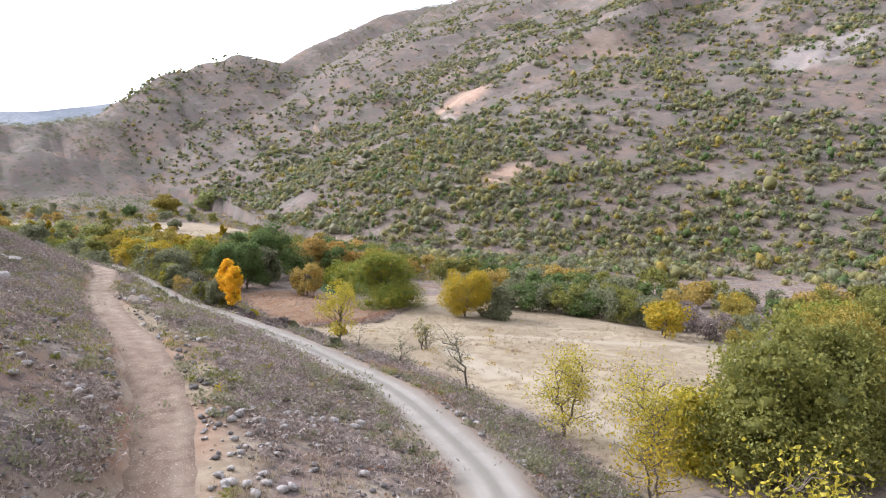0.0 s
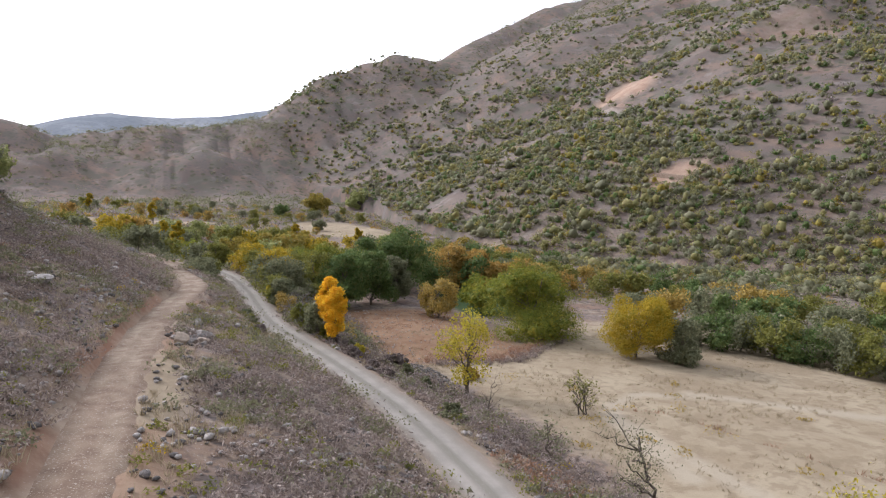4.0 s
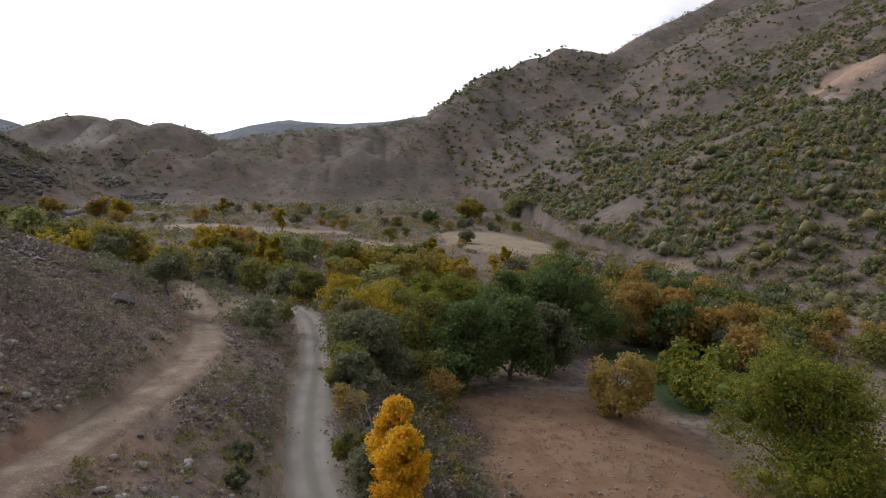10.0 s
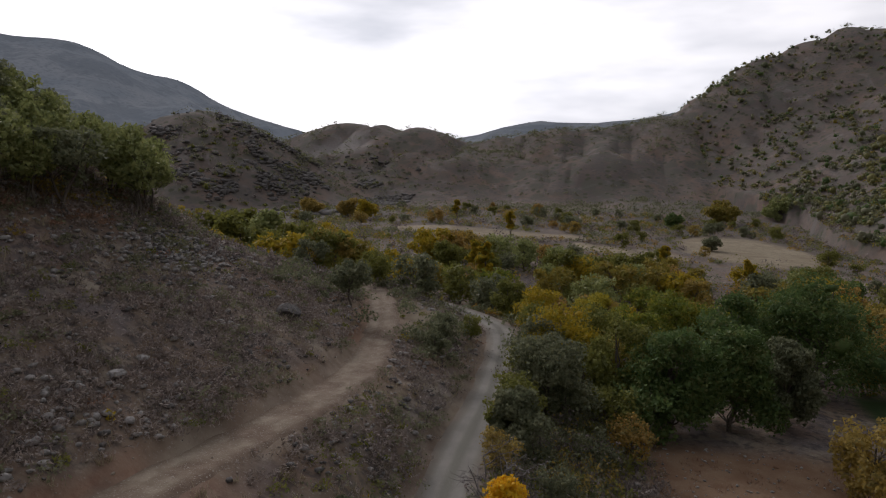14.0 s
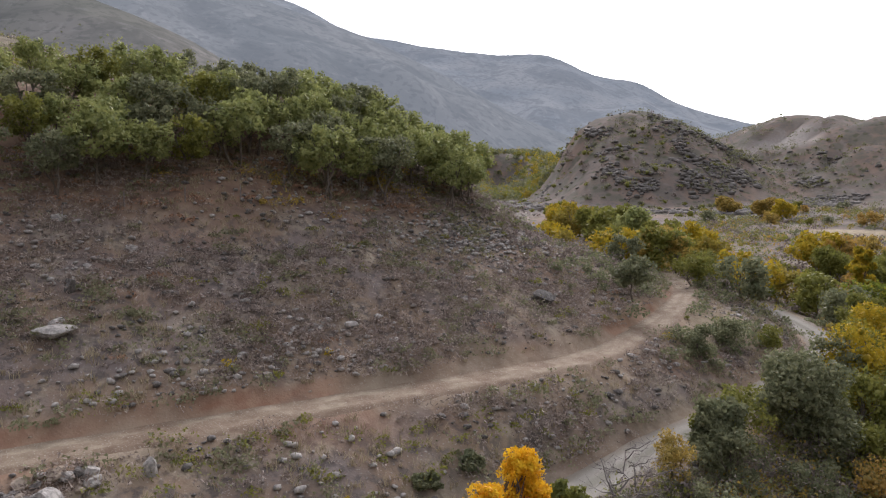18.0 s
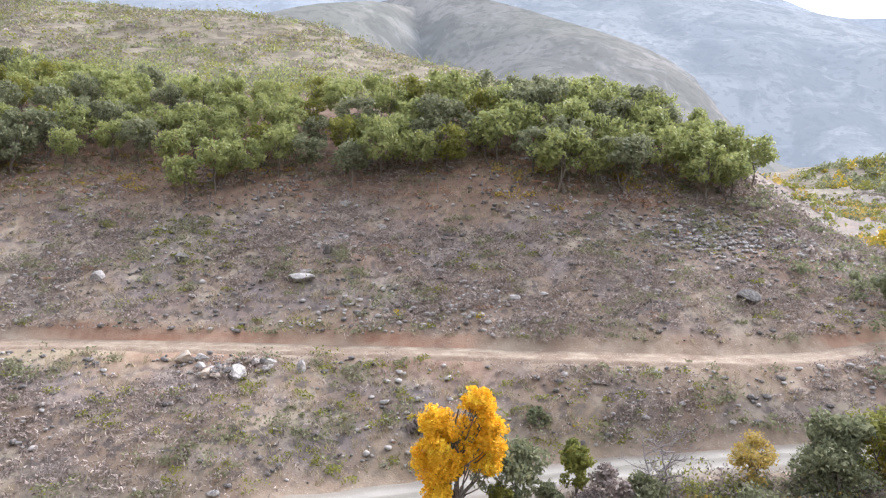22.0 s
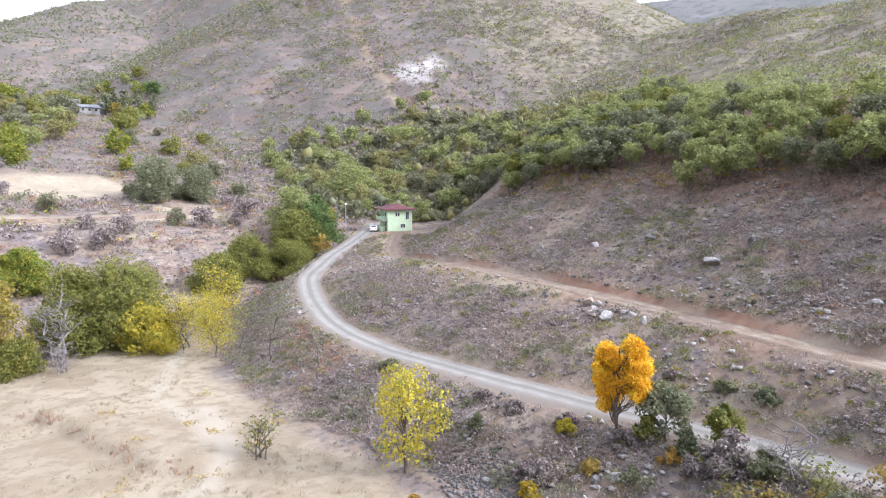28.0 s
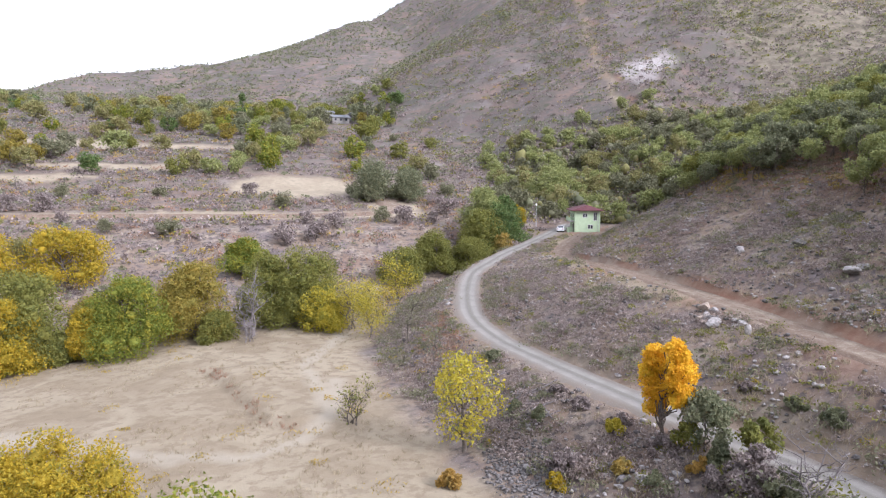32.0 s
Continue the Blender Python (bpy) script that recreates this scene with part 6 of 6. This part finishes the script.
SX, SY = scatter(14000, -45, 150, -300, -84, lambda x, y: ((lanes(x, y)[0] > 6) | (y < -140)) * np.clip(0.45 + 1.0 * rough(x, y, 14, 109, 3), 0.05, 1) * smooth(-68, -84, y) * field_gap(x, y), 211)
kind = np.random.default_rng(212).uniform(size=len(SX))
for lf, lo, hi, what in (("mauve", 0, 0.6, "leafless mauve"), ("russet", 0.6, 0.75, "russet"), ("sage", 0.75, 0.92, "grey-green"), ("ochre", 0.92, 1.1, "ochre")):
    k = (kind >= lo) & (kind < hi)
    clumps("terrace_brush", SX[k], SY[k], 1.5, 2.0, lf, 30, 0.28, what + " brush between the terrace fields", 213, "brush", slim=0.6)
hx, hy = scatter(900, 8, 30, 2, 36, lambda x, y: smooth(12.5, 14.5, lanes(x, y)[0]) * smooth(29, 26, x), 214)
stones("fallow_stones", hx, hy, 0.09, ROCK, "small pale stones on the fallow plot", 215)
hx, hy = scatter(900, 8, 30, 2, 36, lambda x, y: smooth(12.5, 14.5, lanes(x, y)[0]) * smooth(29, 26, x) * np.clip(rough(x, y, 4, 111, 2) + 0.3, 0, 1), 216)
tufts("fallow_grass", hx, hy, 0.25, 9, "russet", "withered tufts on the fallow plot", 217, 0.02)
SHRUBS = {"mauve": "leafless mauve-grey tangled bush below the road", "lemon": "yellow-green shrub below the road", "ochre": "ochre shrub below the road", "sage": "grey-green shrub beside the road",
          "olive": "small green shrub tree beside the road", "rust": "rusty red bush below the road", "yellow": "golden shrub below the road"}
for i, (x, y, h, w, lf) in enumerate([(6.8, -2.2, 1.9, 3.0, 'mauve'), (1.1, -4.0, 1.3, 2.4, 'mauve'), (0.5, 1.3, 1.4, 3.0, 'mauve'), (2.0, -3.4, 1.7, 1.7, 'lemon'), (3.7, 0.8, 1.2, 1.8, 'ochre'), (5.6, -10.1, 1.8, 1.3, 'sage'), (6.5, -13.7, 1.5, 1.3, 'sage'), (-0.5, 2.5, 2.6, 2.0, 'olive'), (-1.1, 9.0, 3.2, 3.2, 'mauve'), (-1.5, 11.1, 2.6, 2.6, 'sage'), (-9.2, 6.5, 1.2, 2.0, 'sage'), (-8.4, -1.6, 0.9, 1.6, 'mauve'), (-9.0, 3.0, 1.0, 2.0, 'sage'), (-1.1, 5.4, 2.0, 1.8, 'sage'), (0.2, 5.1, 1.2, 1.8, 'rust'), (8.0, -0.8, 1.5, 1.5, 'yellow'), (2.9, 3.9, 1.3, 1.3, 'sage'), (15.0, -4.7, 1.6, 2.2, 'rust'), (1.9, -9.6, 1.0, 2.0, 'mauve'), (2.5, -13.4, 1.0, 2.2, 'mauve'), (4.4, -26.5, 1.4, 2.2, 'sage'), (-1.3, 7.8, 1.6, 2.4, 'mauve'), (0.4, 7.2, 1.6, 2.0, 'mauve')]):
    tree("bank_shrub", x, y, h, w, lf, SHRUBS[lf], "shrub", base=0.0, count=22, n=3000, size=0.13 if lf == "mauve" else 0.11, seed=400 + i, stems=3, dome=True, group="shrubs on the road bank", trunk=0.04, airy=0.85)


# ==== house, car and village ====
def box(name, x0, x1, y0, y1, z0, z1, material, parent, label="", bevel=0.0):
    bm = bmesh.new()
    bmesh.ops.create_cube(bm, size=1)
    for v in bm.verts:
        v.co = Vector((x0 if v.co.x < 0 else x1, y0 if v.co.y < 0 else y1, z0 if v.co.z < 0 else z1))
    if bevel:
        bmesh.ops.bevel(bm, geom=bm.edges[:], offset=bevel, segments=2, affect="EDGES")
    return part(name, from_bm(name, bm, material), parent, label)


PLASTER = plain("pale_green_plaster", (0.50, 0.63, 0.41), (0.56, 0.69, 0.47), 0.8)
ROOF_RED = plain("maroon_sheet_roof", (0.10, 0.038, 0.042), (0.14, 0.055, 0.06), 0.5, 0.6)
WHITE = plain("white_paint", (0.72, 0.72, 0.70), (0.80, 0.80, 0.78), 0.3, 0.4)
DARK_WOOD = plain("dark_wood", (0.07, 0.05, 0.04), (0.11, 0.08, 0.06), 0.2)
CONCRETE = plain("grey_concrete", (0.36, 0.35, 0.33), (0.44, 0.43, 0.41), 0.5)
GLASS = plain("dark_window_glass", (0.03, 0.035, 0.04), (0.05, 0.055, 0.06), 0.8, 0.12, 0.5, 0.0)
TYRE = plain("black_rubber", (0.02, 0.02, 0.02), (0.03, 0.03, 0.03), 0.1)
CAR_WHITE = plain("white_car_paint", (0.74, 0.74, 0.75), (0.80, 0.80, 0.80), 2.0, 0.25, 0.5, 0.0)
RED_GLASS = plain("red_lamp_glass", (0.35, 0.02, 0.02), (0.42, 0.03, 0.03), 0.3, 0.2)
OLD_WALL = plain("weathered_house_plaster", (0.20, 0.19, 0.175), (0.27, 0.255, 0.235), 0.8)
ROOF_GREY = plain("weathered_sheet_roof", (0.13, 0.135, 0.14), (0.19, 0.195, 0.20), 0.8, 0.6)
STEEL = plain("galvanised_steel", (0.42, 0.43, 0.44), (0.50, 0.51, 0.52), 0.4, 0.45)


def house():
    h = tagged(new("house"), "two-storey pale green house with a maroon hipped roof", "house")
    h.matrix_world = pose(-47.2, -113.8, 8.3, 0, 0, -17)
    # x across the end that faces up the valley, y deep
    t = 0.25
    W, D, H = 6.0, 9.0, 5.1
    box("wall", -W / 2, W / 2, D / 2 - t, D / 2, -0.6, H, PLASTER, h)
    box("wall", -W / 2, W / 2, -D / 2, -D / 2 + t, -0.6, H, PLASTER, h)
    box("wall", -W / 2, -W / 2 + t, -D / 2 + t, D / 2 - t, -0.6, H, PLASTER, h)
    box("wall", W / 2 - t, W / 2, -D / 2 + t, D / 2 - t, -0.6, H, PLASTER, h)
    bm = bmesh.new()
    o, e = 0.95, H - 0.02
    v = [bm.verts.new(c) for c in ((-W / 2 - o, -D / 2 - o, e), (W / 2 + o, -D / 2 - o, e), (W / 2 + o, D / 2 + o, e), (-W / 2 - o, D / 2 + o, e), (0, -D / 2 + 2.4, e + 1.35), (0, D / 2 - 0.2, e + 1.35),
                                    (-W / 2 - o, -D / 2 - o, e + 0.14), (W / 2 + o, -D / 2 - o, e + 0.14), (W / 2 + o, D / 2 + o, e + 0.14), (-W / 2 - o, D / 2 + o, e + 0.14))]
    for f in ((0, 1, 2, 3), (6, 7, 4), (7, 8, 5, 4), (8, 9, 5), (9, 6, 4, 5), (0, 1, 7, 6), (1, 2, 8, 7), (2, 3, 9, 8), (3, 0, 6, 9)):
        bm.faces.new([v[i] for i in f])
    bmesh.ops.recalc_face_normals(bm, faces=bm.faces[:])
    part("roof", from_bm("roof", bm, ROOF_RED), h, "maroon sheet-metal roof")
    box("floor_slab", -W / 2 - 0.04, W / 2 + 0.04, -D / 2 - 0.04, D / 2 + 0.04, 2.42, 2.6, PLASTER, h)

    def window(cx, cz, w, hgt, face, shutter=False):
        y = D / 2 + 0.02
        fr = box("window", cx - w / 2, cx + w / 2, y - 0.02, y + 0.05, cz - hgt / 2, cz + hgt / 2, WHITE, h, "white framed window")
        if face == "e":
            fr.matrix_local = Matrix.Rotation(radians(-90), 4, "Z") @ Matrix.Translation((0, (W - D) / 2, 0))
        for s in (-1, 1):
            box("pane", cx + s * w / 4 - w / 5, cx + s * w / 4 + w / 5, y + 0.05, y + 0.06, cz - hgt / 2 + 0.08, cz + hgt / 2 - 0.08, GLASS, fr)
        return fr

    window(0.6, 3.95, 1.1, 1.0, "n")
    window(-0.7, 1.25, 1.2, 1.0, "n")
    window(-1.8, 3.7, 0.8, 2.0, "n")
    for cx in (-2.4, 0.2, 2.6):
        window(cx, 3.9, 1.0, 1.1, "e")
    window(-1.0, 1.2, 1.0, 1.2, "e")
    door = box("door", W / 2, W / 2 + 0.05, 2.2, 3.1, 0.0, 2.05, DARK_WOOD, h, "dark wooden door")
    box("handle", W / 2 + 0.05, W / 2 + 0.1, 2.32, 2.37, 0.95, 1.1, STEEL, door)
    porch = box("terrace_wall", W / 2, W / 2 + 1.6, D / 2 - 2.6, D / 2 - 2.45, -0.6, 1.0, PLASTER, h)
    box("terrace_wall", W / 2 + 1.45, W / 2 + 1.6, D / 2 - 2.45, D / 2 + 0.4, -0.6, 0.9, PLASTER, h)
    box("balcony", W / 2, W / 2 + 1.1, -D / 2 + 0.4, D / 2 - 0.4, 2.4, 2.58, CONCRETE, h)
    box("balcony_rail", W / 2 + 1.0, W / 2 + 1.08, -D / 2 + 0.4, D / 2 - 0.4, 2.58, 3.4, PLASTER, h)
    pipe = new("downpipe", mesh_from("downpipe", *tube([(-W / 2 + 0.5, D / 2 + 0.08, -0.3), (-W / 2 + 0.5, D / 2 + 0.08, 2.5), (-W / 2 + 0.5, D / 2 + 0.08, H)], [0.05] * 3, 8), STEEL, True))
    pipe.parent = h
    return h


house()


def car():
    c = tagged(new("car"), "white saloon car parked beside the green house", "car")
    c.matrix_world = pose(-40.9, -113.4, height(-40.9, -113.4) + 0.03, 0, 0, -32)
    bm = bmesh.new()
    side = [(-2.1, 0.35), (-2.15, 0.75), (-1.75, 0.95), (-0.95, 0.98), (-0.45, 1.42), (0.85, 1.42), (1.55, 0.98), (2.08, 0.92), (2.15, 0.6), (2.1, 0.32)]
    rings = []
    for x, s in ((-0.84, 0.97), (-0.78, 1.0), (0.78, 1.0), (0.84, 0.97)):
        rings.append([bm.verts.new((x * (0.82 if z > 1.2 else 1.0), y * s, z)) for y, z in side])
    n = len(side)
    for a, b in zip(rings[:-1], rings[1:]):
        for i in range(n):
            bm.faces.new((a[i], a[(i + 1) % n], b[(i + 1) % n], b[i]))
    bm.faces.new(rings[0][::-1])
    bm.faces.new(rings[-1])
    bmesh.ops.recalc_face_normals(bm, faces=bm.faces[:])
    body = part("body", from_bm("body", bm, CAR_WHITE), c)
    def pane(pts):
        bm = bmesh.new()
        bm.faces.new([bm.verts.new(p) for p in pts])
        part("window", from_bm("window", bm, GLASS), c, "dark car window")
    pane([(-0.68, 1.47, 1.06), (0.68, 1.47, 1.06), (0.6, 0.95, 1.39), (-0.6, 0.95, 1.39)])
    pane([(-0.68, -0.94, 1.03), (0.68, -0.94, 1.03), (0.6, -0.5, 1.39), (-0.6, -0.5, 1.39)])
    for s in (-1, 1):
        pane([(s * 0.80, -0.75, 1.05), (s * 0.80, 1.25, 1.05), (s * 0.70, 0.8, 1.38), (s * 0.70, -0.42, 1.38)])
        for y in (-1.3, 1.35):
            tyre = part("tyre", mesh_from("tyre", *tube([(s * 0.66, y, 0.31), (s * 0.75, y, 0.31), (s * 0.85, y, 0.31)], [0.31, 0.32, 0.3], 16), TYRE, True), c)
            part("rim", mesh_from("rim", *tube([(s * 0.80, y, 0.31), (s * 0.83, y, 0.31), (s * 0.86, y, 0.31)], [0.2, 0.19, 0.02], 12), STEEL, True), tyre)
        box("tail_lamp", s * 0.62 - 0.14, s * 0.62 + 0.14, 2.06, 2.17, 0.68, 0.86, RED_GLASS, c, "red tail lamp")
    box("bumper", -0.82, 0.82, 2.02, 2.2, 0.35, 0.58, CAR_WHITE, c, bevel=0.03)
    box("number_plate", -0.26, 0.26, 2.2, 2.215, 0.62, 0.74, WHITE, c)


car()


def street_lamp(x, y):
    s = tagged(new("street_lamp"), "tall lamp post with a white globe beside the road", "street lamp")
    s.location = (x, y, height(x, y))
    part("pole", mesh_from("pole", *tube([(0, 0, -0.3), (0, 0, 3), (0, 0, 6.2)], [0.08, 0.07, 0.05], 8), STEEL, True), s)
    bm = bmesh.new()
    bmesh.ops.create_uvsphere(bm, u_segments=16, v_segments=10, radius=0.28)
    for v in bm.verts:
        v.co += Vector((0, 0, 6.5))
    part("globe", from_bm("globe", bm, WHITE), s, "white globe lamp")


street_lamp(-37.5, -121.5)


def village_house(x, y, z, rot, w, d, h, wall, roof, label):
    b = tagged(new("village_house"), label, "house", "houses of the village")
    b.matrix_world = pose(x, y, z, 0, 0, rot)
    box("wall", -w / 2, w / 2, -d / 2, d / 2, -2, h, wall, b)
    bm = bmesh.new()
    o = 0.6
    v = [bm.verts.new(c) for c in ((-w / 2 - o, -d / 2 - o, h), (w / 2 + o, -d / 2 - o, h), (w / 2 + o, d / 2 + o, h), (-w / 2 - o, d / 2 + o, h), (-w / 2 - o, 0, h + 1.6), (w / 2 + o, 0, h + 1.6))]
    for f in ((0, 1, 5, 4), (2, 3, 4, 5), (0, 4, 3), (1, 2, 5), (0, 3, 2, 1)):
        bm.faces.new([v[i] for i in f])
    bmesh.ops.recalc_face_normals(bm, faces=bm.faces[:])
    part("roof", from_bm("roof", bm, roof), b)
    for k in (-1, 0, 1):
        box("window", k * w / 3.2 - 0.5, k * w / 3.2 + 0.5, d / 2, d / 2 + 0.06, h * 0.4, h * 0.4 + 1.2, GLASS, b)


for x, y, rot, w, d, h, roof, lab in ((-8, -324, 12, 9, 6, 2.6, STEEL, "low village house with a grey sheet roof"), (-2, -336, 5, 8, 6, 3.5, STEEL, "village house with a grey sheet roof among trees"),
                                      (-18, -332, 20, 7, 6, 3, STEEL, "small village house with a pale roof")):
    village_house(x, y, height(x, y), rot, w, d, h, OLD_WALL, ROOF_GREY, lab)
